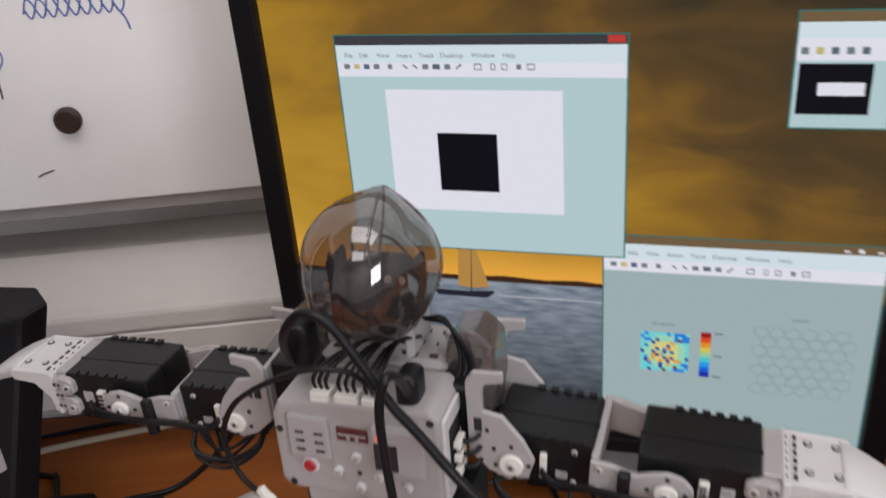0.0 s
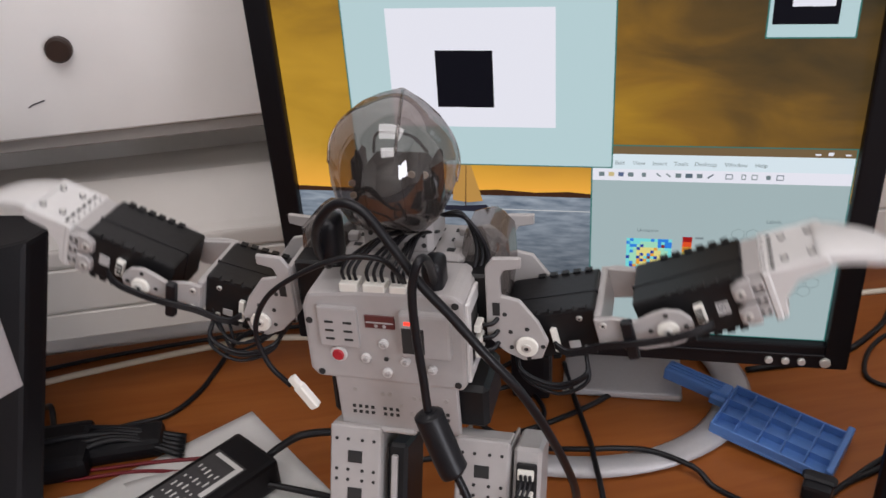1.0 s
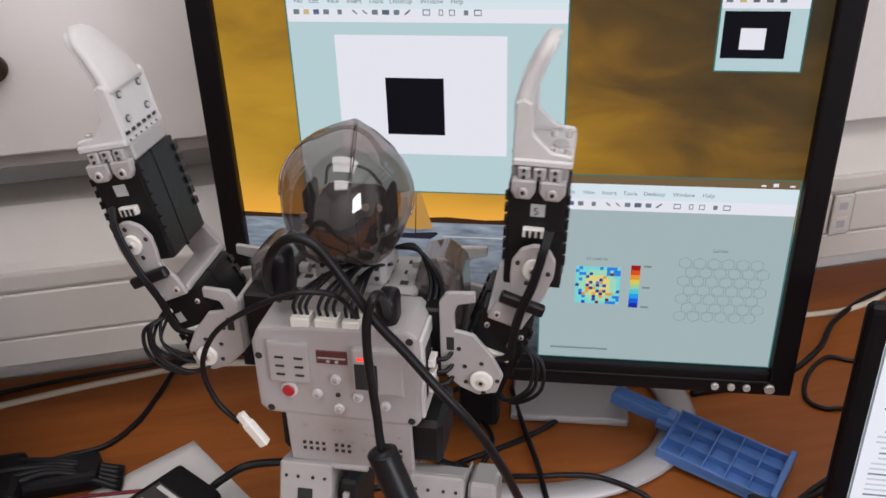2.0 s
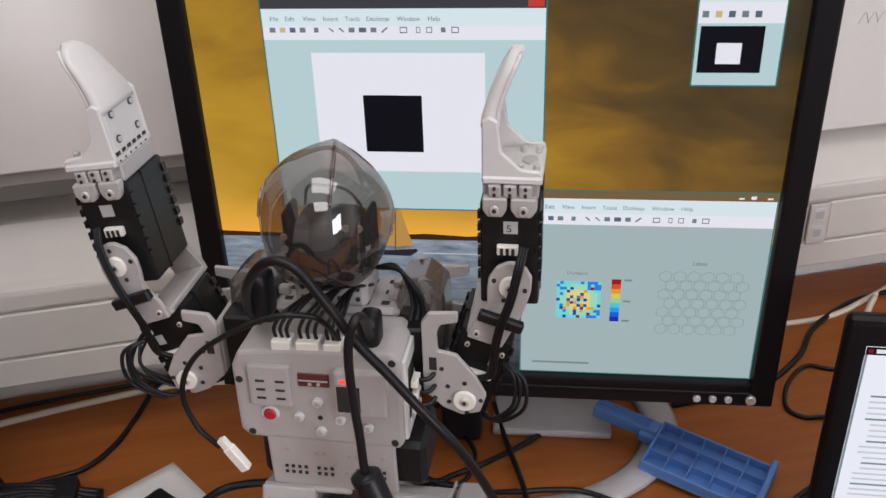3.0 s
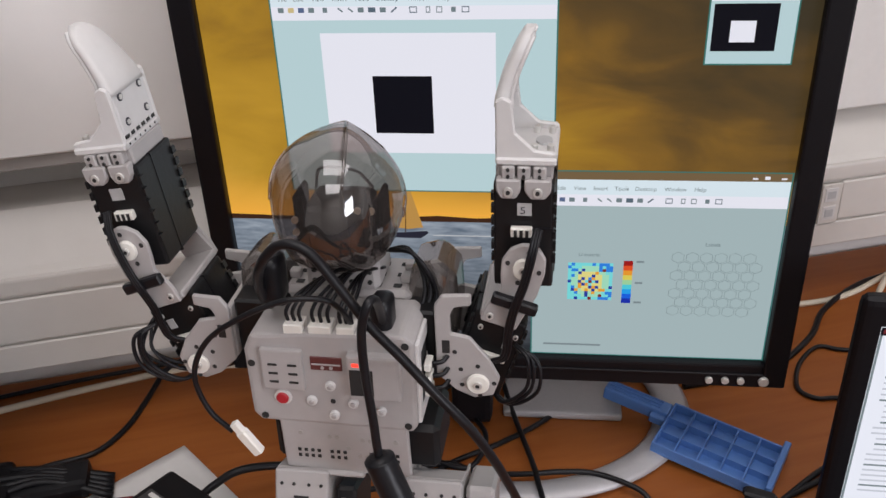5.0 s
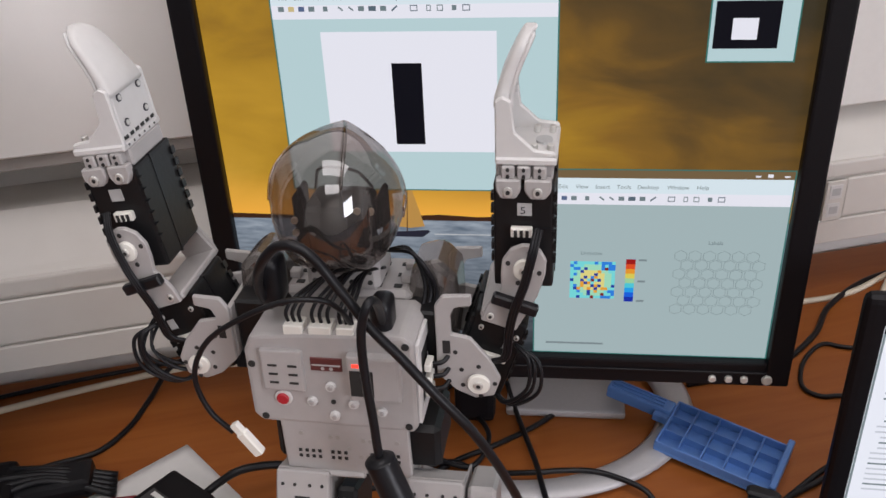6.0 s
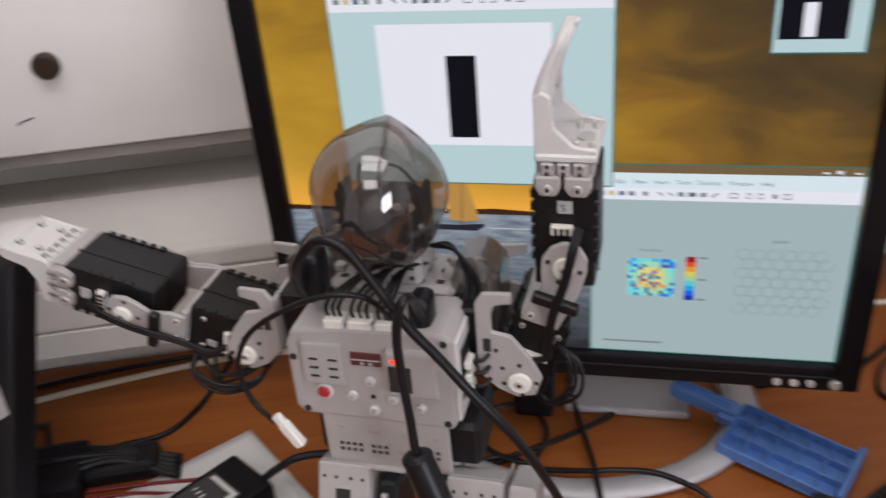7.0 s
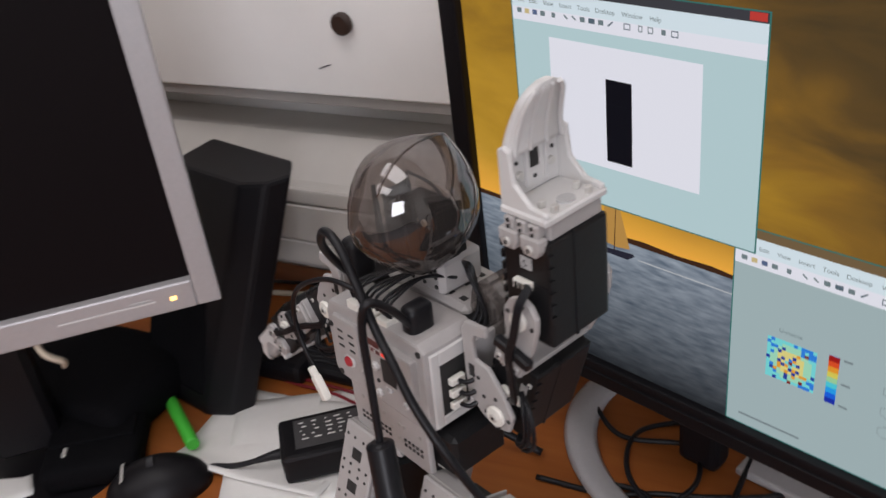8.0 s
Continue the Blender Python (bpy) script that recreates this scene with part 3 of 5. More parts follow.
def arm(s):
    """Upper arm and forearm, x outward from their joint, built for the side s."""
    flip = Matrix.Diagonal((s, 1, 1, 1))
    A = lambda bm: moved(bm, flip)
    upper = part("upper_arm", A(box(-0.012, 0.039, 0.004, 0.043, -0.0162, 0.0162, 0.0018, None, 2)), BLACK, ROBOT, "black upper arm servo")
    teeth(s * 0.002, s * 0.036, 0.0035, 0.007, 0.0160, 5, upper)
    teeth(s * 0.002, s * 0.036, 0.040, 0.0435, 0.0160, 5, upper)
    teeth(s * 0.002, s * 0.036, 0.0035, 0.0065, -0.0160, 5, upper, -1)
    part("case_seam", A(box(-0.0125, 0.0395, 0.020, 0.0212, -0.0166, 0.0166)), RUBBER, upper)
    part("connector", A(box(0.013, 0.0165, 0.001, 0.004, -0.011, 0.006, 0.0005)), NYLON, upper, "white wire connector")
    part("label", A(box(0.021, 0.027, 0.0035, 0.0042, -0.011, -0.006)), LABELGREY, upper)
    part("horn", A(disc(0, 0.0, 0.004, 0, 0.010, 20, 0.0006)), BLACK, upper)
    for x, z in ((0.030, 0.010), (0.030, -0.012)):
        screw(s * x, 0.004, z, upper, 0.0017)
    # fork that holds the elbow
    lobe = [(0.0385, 0.0125), (0.048, 0.012), (0.060, 0.0075), (0.068, 0.0108), (0.0755, 0.0128), (0.083, 0.0105), (0.0875, 0.005), (0.0885, 0.0), (0.0875, -0.005),
            (0.083, -0.0105), (0.0755, -0.0128), (0.062, -0.0132), (0.0385, -0.009)]
    part("elbow_fork", A(prism(lobe, -0.003, 0.0, 0.0007)), GREY, upper, "light grey elbow bracket")
    part("fork_rear", A(prism(lobe, 0.0465, 0.0495, 0.0007)), GREY, upper)
    part("fork_web", A(box(0.0385, 0.0425, 0.0, 0.0465, -0.0095, 0.0135, 0.0009)), GREY, upper)
    part("fork_rib", A(prism([(0.0425, 0.0125), (0.062, 0.0065), (0.062, -0.012), (0.0425, -0.009)], 0.0445, 0.0465)), GREY, upper)
    part("elbow_pivot", A(disc(0.0755, -0.0055, -0.003, 0, 0.0058, 20, 0.0006)), NYLON, upper, "white pivot disc")
    screw(s * 0.0755, -0.0055, 0, upper, 0.0024)
    for x, z in ((0.043, 0.008), (0.043, -0.0055)):
        screw(s * x, -0.003, z, upper, 0.0022)
    for x, z in ((0.0755, 0.0092), (0.0755, -0.0092), (0.0845, 0), (0.0665, 0)):
        part("hole", A(disc(x, -0.0033, -0.0028, z, 0.0014, 8)), DARKHOLE, upper)
    part("cable_clip", A(box(0.0525, 0.0585, -0.0075, -0.0025, -0.016, 0.011, 0.001)), RUBBER, upper, "black cable clip")
    for i in range(3):
        off = 0.0016 * (i - 1)
        part("wire", A(tube([(0.098, -0.002, off), (0.088, -0.0075, off - 0.001), (0.0705, -0.0085, off - 0.003), (0.055, -0.0085, off - 0.003), (0.040, -0.0055, off - 0.005), (0.022, -0.003, off - 0.009), (0.014, 0.0, off - 0.004)], 0.0011, 6, 6)), RUBBER, upper)
    for i, (d, q) in enumerate(((0.020, 0.006), (0.026, 0.010), (0.016, 0.013))):
        part("wire", A(tube([(0.030, -0.002, -0.012), (0.028, -0.006 - q * 0.2, -0.012 - d * 0.6), (0.010, -0.008, -0.016 - d * 0.7), (-0.008, -0.002, -0.012 - d * 0.4), (-0.010, 0.012, -0.004 - q * 0.3)], 0.0012, 6, 7)), RUBBER, upper)
    if s < 0:
        for d, q in ((0.010, 0.004), (0.014, 0.012), (0.018, 0.007)):
            part("wire", A(tube([(0.034, 0.001 + q, -0.009), (0.030 - q * 0.4, -0.003 + q, -0.013 - d * 0.6), (0.016, -0.006 + q * 0.5, -0.014 - d), (0.000 + q * 0.3, -0.004 + q * 0.4, -0.012 - d * 0.6), (-0.012, 0.004 + q * 0.5, -0.006)], 0.0010, 6, 7)), RUBBER, upper)
    # forearm
    fore = part("forearm", A(box(-0.013, 0.044, 0.004, 0.043, -0.0168, 0.0168, 0.0018, None, 2)), BLACK, ROBOT, "black forearm servo")
    teeth(s * 0.000, s * 0.040, 0.0035, 0.007, 0.0165, 6, fore)
    teeth(s * 0.000, s * 0.040, 0.040, 0.0435, 0.0165, 6, fore)
    teeth(s * 0.000, s * 0.040, 0.0035, 0.0065, -0.0165, 6, fore, -1)
    part("case_seam", A(box(-0.0135, 0.0445, 0.020, 0.0212, -0.0172, 0.0172)), RUBBER, fore)
    plug = part("connector", A(box(0.0165, 0.0215, 0.0005, 0.004, -0.005, 0.007, 0.0005)), NYLON, fore, "white three-pin connector")
    for z in (-0.0022, 0.001, 0.0042):
        part("pin", A(box(0.017, 0.0205, 0.0, 0.0006, z - 0.0009, z + 0.0009)), DARKHOLE, plug)
    part("groove", A(box(0.0185, 0.0205, 0.0034, 0.0041, -0.0155, -0.0055)), RUBBER, fore)
    tag = part("label", A(box(0.027, 0.0335, 0.0035, 0.0042, -0.0045, 0.0035)), LABELGREY, fore)
    if s > 0:
        text_mesh("5", 0.0062, INK, tag, pose(0.0280, 0.0034, 0.0022, 0, 90, 0))
    # hinge and wrist block
    for z0, z1 in ((-0.0150, -0.0005), (0.0015, 0.0150)):
        tab = part("hinge_tab", A(prism([(0.0370, (z0 + z1) / 2 - 0.004), (0.0370, (z0 + z1) / 2 + 0.004), (0.0410, z1), (0.0470, z1), (0.0470, z0), (0.0410, z0)], 0.0005, 0.006, 0.0008)), GREY, fore)
        screw(s * 0.0410, 0.0005, (z0 + z1) / 2, tab, 0.0027)
    part("wrist_block", A(box(0.044, 0.0535, 0.007, 0.041, -0.0155, 0.0155, 0.001)), GREY, fore)
    for z in (-0.0085, 0.0, 0.0085):
        part("hinge_knuckle", A(box(0.0465, 0.0530, 0.002, 0.008, z - 0.0036, z + 0.0036, 0.0008)), GREY, fore)
        for x in (0.0482, 0.0515):
            part("hole", A(disc(x, 0.0014, 0.0022, z, 0.0010, 8)), DARKHOLE, fore)
    base = part("palm_plate", A(box(0.0530, 0.0570, 0.003, 0.043, -0.0175, 0.0155, 0.001)), WHITE, fore, "white wrist plate")
    for y in (0.012, 0.034):
        for z in (-0.0135, -0.0050):
            part("post", A(moved(disc(0, -0.0035, 0, 0, 0.0020, 8, 0.0003, None, "x"), Matrix.Translation((0.0570, y, z)))), STEEL, base, "metal post")
    part("boss", A(moved(disc(0, -0.0012, 0, 0, 0.0046, 14, 0, None, "x"), Matrix.Translation((0.0570, 0.023, -0.0095)))), LABELGREY, base)
    cheek = [(0.0570, -0.0175), (0.0595, -0.0165), (0.0605, -0.0055), (0.0690, 0.0050), (0.0840, 0.0070), (0.0860, 0.0115), (0.0840, 0.0155), (0.0530, 0.0155)]
    for y in (0.004, 0.039):
        part("cheek", A(prism(cheek, y, y + 0.003, 0.0008)), WHITE, base)
    part("back_plate", A(box(0.0570, 0.0850, 0.007, 0.039, 0.0120, 0.0155, 0.0008)), WHITE, base)
    part("inner_slot", A(box(0.069, 0.078, 0.0205, 0.0255, 0.0113, 0.0121, 0.0)), DARKHOLE, base)
    for y in (0.0165, 0.0290):
        part("inner_rail", A(box(0.0610, 0.0840, y, y + 0.0016, 0.0100, 0.0121, 0.0003)), WHITE, base)
    for x, y in ((0.064, 0.0230), (0.0745, 0.0120), (0.0745, 0.0345), (0.0825, 0.0230)):
        part("hole", A(moved(disc(0, -0.0004, 0.0004, 0, 0.0011, 8, 0, None, "z"), Matrix.Translation((x, y, 0.0119)))), DARKHOLE, base)
    for x, y in ((0.068, 0.013), (0.068, 0.033), (0.081, 0.013), (0.081, 0.033)):
        part("screw", A(moved(disc(0, -0.0004, 0.0004, 0, 0.0021, 12, 0, None, "z"), Matrix.Translation((x - 0.003, y, 0.0157)))), INK, base)
        part("screw", A(moved(disc(0, -0.0005, 0.0005, 0, 0.0014, 10, 0, None, "z"), Matrix.Translation((x - 0.003, y, 0.0160)))), STEEL, base)
        part("screw", A(moved(disc(0, -0.0014, 0.0014, 0, 0.0022, 10, 0.0003, None, "z"), Matrix.Translation((x, y, 0.0112)))), STEEL, base)
    for i in range(6):
        part("hinge_pin", A(box(0.0580, 0.0598, 0.007 + 0.0055 * i, 0.0103 + 0.0055 * i, 0.0150, 0.0159)), DARKHOLE, base)
        part("pin_hole", A(moved(disc(0, -0.0003, 0.0004, 0, 0.0007, 6, 0, None, "z"), Matrix.Translation((0.0550, 0.0085 + 0.0055 * i, 0.0155)))), DARKHOLE, base)
    # curved finger, narrowing to a rounded tip
    own = bmesh.new()
    rings = []
    for i in range(15):
        u = i / 14
        x = 0.080 + 0.034 * u
        zc = 0.0122 - 0.0160 * max(0.0, u - 0.1) ** 1.35
        th = 0.0042 - 0.0016 * u
        wd = (0.0172 - 0.0060 * u) * math.sqrt(max(0.0, 1 - max(0, (u - 0.70) / 0.305) ** 2))
        wd = max(wd, 0.0030)
        cy = 0.0230 - 0.002 * u
        rings.append([own.verts.new((x, cy + wd * cy2, zc + th * cz2)) for cy2, cz2 in ((-1, -0.5), (-0.9, -1), (0.9, -1), (1, -0.5), (1, 0.5), (0.88, 1), (-0.88, 1), (-1, 0.5))])
    for a, b in zip(rings, rings[1:]):
        for j in range(8):
            own.faces.new((a[j], a[(j + 1) % 8], b[(j + 1) % 8], b[j])).smooth = True
    own.faces.new(rings[0][::-1])
    own.faces.new(rings[-1])
    finger = part("finger", A(own), WHITE, fore, "white curved finger")
    for side in (-0.86, -0.30, 0.30, 0.86):
        rib = []
        for i in range(14):
            u = i / 14
            wd = (0.0172 - 0.0060 * u) * math.sqrt(max(0.0, 1 - max(0, (u - 0.70) / 0.305) ** 2))
            rib.append((0.080 + 0.034 * u, 0.0230 - 0.002 * u + side * wd, 0.0122 - 0.0160 * max(0.0, u - 0.1) ** 1.35 - (0.0042 - 0.0016 * u) - 0.0008))
        part("finger_rib", A(tube(rib, 0.0013 if abs(side) > 0.5 else 0.0009, 6, 2)), WHITE, finger)
    # the limbs are slimmer than their servos' nominal case
    for ob in (upper, fore, *upper.children_recursive, *fore.children_recursive):
        ob.data.transform(Matrix.Diagonal((1, 1.06, 0.87, 1)))
        ob.location.y, ob.location.z = ob.location.y * 1.06, ob.location.z * 0.87
    return upper, fore


ARMS = {s: arm(s) for s in (1, -1)}

TORSO = pose(0.006, -0.008, 0.2335, -2)


def trunk_parts():
    shell = [(-0.045, 0.014), (-0.041, 0.023), (-0.014, 0.026), (0.039, 0.0275), (0.0445, 0.023), (0.0445, -0.028), (0.042, -0.032), (-0.040, -0.0305), (-0.0445, -0.026)]
    ctl = part("controller_box", prism(shell, -0.017, 0.020, 0.0022, None, 2), GREY, ROBOT, "light grey controller box with buttons", TORSO)
    fy = -0.0172
    lp = part("button_panel", box(-0.0360, -0.0135, fy - 0.0022, fy + 0.002, -0.0085, 0.0165, 0.0012, None, 2), GREY, ctl)
    for x in (-0.0295, -0.0190):
        for z in (0.0075, 0.0022, -0.0030):
            part("slot", box(x - 0.0024, x + 0.0024, fy - 0.0026, fy - 0.002, z - 0.0006, z + 0.0006), DARKHOLE, lp)
    part("button_ring", disc(-0.0266, fy - 0.001, fy + 0.001, -0.0140, 0.0048, 20, 0.0004), WHITE, ctl)
    part("red_button", disc(-0.0266, fy - 0.0024, fy - 0.0005, -0.0140, 0.0034, 20, 0.0006), RED, ctl, "round red button")
    plate = part("name_plate", box(-0.0098, 0.0068, fy - 0.0006, fy + 0.001, 0.0045, 0.0125, 0.0003), MAROON, ctl, "dark maroon maker's plate")
    part("stripe", box(-0.0090, 0.0060, fy - 0.0009, fy - 0.0005, 0.0078, 0.0086), LABELGREY, plate)
    part("emblem", disc(-0.0035, fy - 0.0009, fy - 0.0005, 0.0062, 0.0010, 10), LABELGREY, plate)
    part("emblem", disc(0.0010, fy - 0.0009, fy - 0.0005, 0.0062, 0.0010, 10), LABELGREY, plate)
    rp = part("port_panel", box(0.0100, 0.0375, fy - 0.0042, fy + 0.002, -0.0105, 0.0170, 0.0016, None, 2), GREY, ctl)
    part("port_window", box(0.0115, 0.0235, fy - 0.0046, fy - 0.0040, -0.0070, 0.0085), DARKHOLE, rp, "dark window")
    part("indicator", box(0.0130, 0.0165, fy - 0.0046, fy - 0.0040, 0.0105, 0.0125), glow("led_red", (0.9, 0.05, 0.03), 2.0), rp, "glowing red light")
    for x, z, r in ((-0.0003, -0.0050, 0.0028), (-0.0110, -0.0150, 0.0028), (0.0112, -0.0150, 0.0028), (0.0004, -0.0235, 0.0028), (0.0260, -0.0190, 0.0026)):
        b = part("push_button", disc(x, fy - 0.0018, fy + 0.001, z, r, 16, 0.0004), WHITE, ctl)
        part("cap", disc(x, fy - 0.0028, fy - 0.0016, z, r * 0.5, 12, 0.0003), GREY, b)
    part("hole", disc(0.0002, fy - 0.0003, fy + 0.001, -0.0150, 0.0014, 10), DARKHOLE, ctl)
    for x, z in ((-0.0415, 0.0060), (-0.0380, -0.0270), (0.0395, -0.0280), (0.0400, 0.0215)):
        part("screw_hole", disc(x, fy - 0.0003, fy + 0.001, z, 0.0020, 10), DARKHOLE, ctl)
    for x0, x1 in ((-0.0225, -0.0125), (-0.0095, 0.0025), (0.0050, 0.0140)):
        soc = part("socket", box(x0, x1, -0.0165, -0.0065, 0.0245, 0.0300, 0.0005), NYLON, ctl, "white wire socket")
        for i in range(3):
            x = x0 + (x1 - x0) * (i + 0.5) / 3
            part("wire", tube([(x, -0.0115, 0.029), (x, -0.0125, 0.0365), (x * 0.9 + 0.003, -0.006, 0.0425), (x * 0.6 + 0.008, 0.012, 0.0445 + 0.001 * i), (x * 0.4 + 0.016, 0.030, 0.040)], 0.0010, 6, 6), RUBBER, ctl)
    # side of the box: recess with plugs
    for x0, x1, y0, y1, z0, z1 in ((0.0440, 0.0462, -0.014, -0.008, -0.028, 0.021), (0.0440, 0.0462, 0.012, 0.018, -0.028, 0.021), (0.0440, 0.0462, -0.008, 0.012, 0.012, 0.021), (0.0440, 0.0462, -0.008, 0.012, -0.028, -0.022)):
        part("side_rim", box(x0, x1, y0, y1, z0, z1, 0.0006), WHITE, ctl, "white rim round the side sockets")
    part("side_recess", box(0.0440, 0.0451, -0.008, 0.012, -0.022, 0.012), DARKHOLE, ctl)
    for z in (-0.016, -0.008, 0.0):
        part("side_plug", box(0.0462, 0.0500, -0.004, 0.006, z - 0.0022, z + 0.0022, 0.0005), NYLON, ctl)
        part("side_wire", tube([(0.050, 0.001, z), (0.056, 0.003, z + 0.001), (0.060, 0.012, z + 0.006)], 0.0014, 6, 6), RUBBER, ctl)
    # lower back plate
    low = part("hip_plate", prism([(-0.031, -0.029), (0.0385, -0.029), (0.0395, -0.0640), (-0.030, -0.0620)], -0.0165, -0.0125, 0.0008), GREY, ROBOT, "light grey lower back plate with holes", TORSO)
    for row, z in enumerate((-0.0490, -0.0528)):
        for x in [-0.0215 + 0.0036 * i for i in range(16)]:
            if not (-0.008 < x < -0.004 or 0.005 < x < 0.018):
                part("hole", box(x - 0.0009, x + 0.0009, -0.0170, -0.0164, z - 0.0009, z + 0.0009), DARKHOLE, low)
    for x, z in ((-0.020, -0.0375), (-0.004, -0.039), (0.000, -0.039), (0.014, -0.040), (0.018, -0.040), (0.032, -0.040), (0.006, -0.0460), (0.012, -0.0510), (0.016, -0.0510)):
        part("mark", disc(x, -0.0169, -0.0164, z, 0.0013, 10), TRIM, low)
    part("lip", box(-0.016, 0.014, -0.0190, -0.0155, -0.0650, -0.0615, 0.0012), GREY, low)
    part("hip_block", box(-0.037, 0.054, -0.010, 0.030, -0.062, -0.034, 0.003), BLACK, ROBOT, "black hip servos", TORSO)
    # chest behind the box
    chest = part("chest_frame", box(-0.034, 0.036, 0.021, 0.062, -0.030, 0.030, 0.003), GREY, ROBOT, "light grey perforated chest frame", TORSO)
    for x in (-0.026, -0.015, 0.017, 0.028):
        for y in (0.028, 0.040, 0.052):
            part("hole", box(x - 0.0022, x + 0.0022, y - 0.0018, y + 0.0018, 0.0297, 0.0304), DARKHOLE, chest)
    for x, y in ((-0.030, 0.034), (0.032, 0.034), (-0.030, 0.048), (0.032, 0.048)):
        part("post", box(x - 0.003, x + 0.003, y - 0.003, y + 0.003, 0.030, 0.0345, 0.0006), GREY, chest)
    neck = part("neck", box(-0.020, 0.020, 0.020, 0.052, 0.030, 0.052, 0.003), GREY, ROBOT, "light grey neck block", TORSO)
    for x in (-0.015, -0.005, 0.005, 0.015):
        for z in (0.036, 0.042, 0.047):
            part("hole", disc(x, 0.0195, 0.0202, z, 0.0014, 8), DARKHOLE, neck)
    for x0, x1, y0, y1, z0, z1 in ((-0.038, -0.0255, -0.006, 0.011, 0.033, 0.060), (0.0210, 0.0325, -0.013, 0.004, 0.0150, 0.0430)):
        part("plug_boot", box(x0, x1, y0, y1, z0, z1, 0.005, None, 3), RUBBER, ROBOT, "black rubber plug boot", TORSO, True)
    # smoked shoulder covers
    for s in (1, -1):
        cov = [(s * 0.040, -0.020), (s * 0.056, -0.020), (s * 0.061, 0.015), (s * 0.060, 0.038), (s * 0.050, 0.047), (s * 0.036, 0.043), (s * 0.033, 0.026)]
        part("shoulder_cover", moved(prism(cov, 0.026, 0.056, 0.004, None, 2), TORSO), SMOKEDARK, ROBOT, "smoked clear shoulder cover")


trunk_parts()


def head_parts():
    at = pose(0.0075, 0.0150, 0.3155, -41)
    core = pose(0.0075, 0.0190, 0.3100)
    k9 = 0.815

    def ridge(a, z):
        # four soft corners, as on a faceted dome
        return 1 + 0.035 * math.cos(4 * (a - radians(20))) * (1 - min(1, abs(z) / 0.05) * 0.4)
    outer = [(0.0120, -0.044), (0.0230, -0.040), (0.0310, -0.031), (0.0365, -0.018), (0.0395, -0.005), (0.0402, 0.006), (0.0385, 0.016), (0.0335, 0.0265),
             (0.0260, 0.0355), (0.0165, 0.043), (0.0070, 0.0485), (0.0004, 0.0515)]
    outer = [(r * k9, z * k9) for r, z in outer]
    helmet = part("helmet", revolve(outer, 48, None, ridge, 1.18), SMOKE, ROBOT, "smoked clear pointed helmet", at)
    for k in range(4):
        a0 = radians(20 + 90 * k)
        pts = []
        for r, z in outer[4:]:
            q = r * ridge(a0, z) + 0.0001
            pts.append((q * math.cos(a0), 1.18 * q * math.sin(a0), z))
        part("seam", tube(pts, 0.0008, 6, 4), SMOKE, helmet)
    hb = part("head_core", box(-0.017, 0.017, -0.014, 0.016, -0.030, 0.006, 0.006, None, 3), HEADBLACK, ROBOT, "black head servo inside the helmet", core)
    for x in (-0.0215, 0.0215):
        part("ear_plate", box(x - 0.0015, x + 0.0015, -0.008, 0.012, -0.022, 0.009, 0.001), HEADBLACK, hb)
    for x, z in ((-0.021, -0.002), (-0.021, -0.009), (0.012, 0.0045), (0.019, 0.0045)):
        part("rivet", disc(x, -0.0135, -0.012, z, 0.0019, 10), CREAM, hb)
    for x in (-0.015, 0.006, 0.018):
        part("fin", prism([(x - 0.0026, -0.02), (x + 0.0026, -0.02), (x + 0.0016, 0.004), (x + 0.0004, 0.019), (x - 0.0004, 0.019), (x - 0.0016, 0.004)], -0.0185, -0.0165), HEADBLACK, hb)
    for k in range(3):
        part("wire", tube([(0.020, 0.010, -0.030), (0.034 + 0.002 * k, 0.004 - 0.003 * k, -0.026), (0.042 + 0.003 * k, -0.002, -0.046 - 0.002 * k), (0.034, -0.014, -0.062 - 0.002 * k), (0.006, -0.022, -0.066 - 0.001 * k)], 0.0012, 6, 8), RUBBER, hb)
    part("wire", tube([(-0.014, 0.006, 0.008), (-0.010, 0.002, 0.020), (0.0, 0.0, 0.022), (0.010, 0.002, 0.019), (0.016, 0.006, 0.009)], 0.0009, 6, 6), RUBBER, hb)


head_parts()


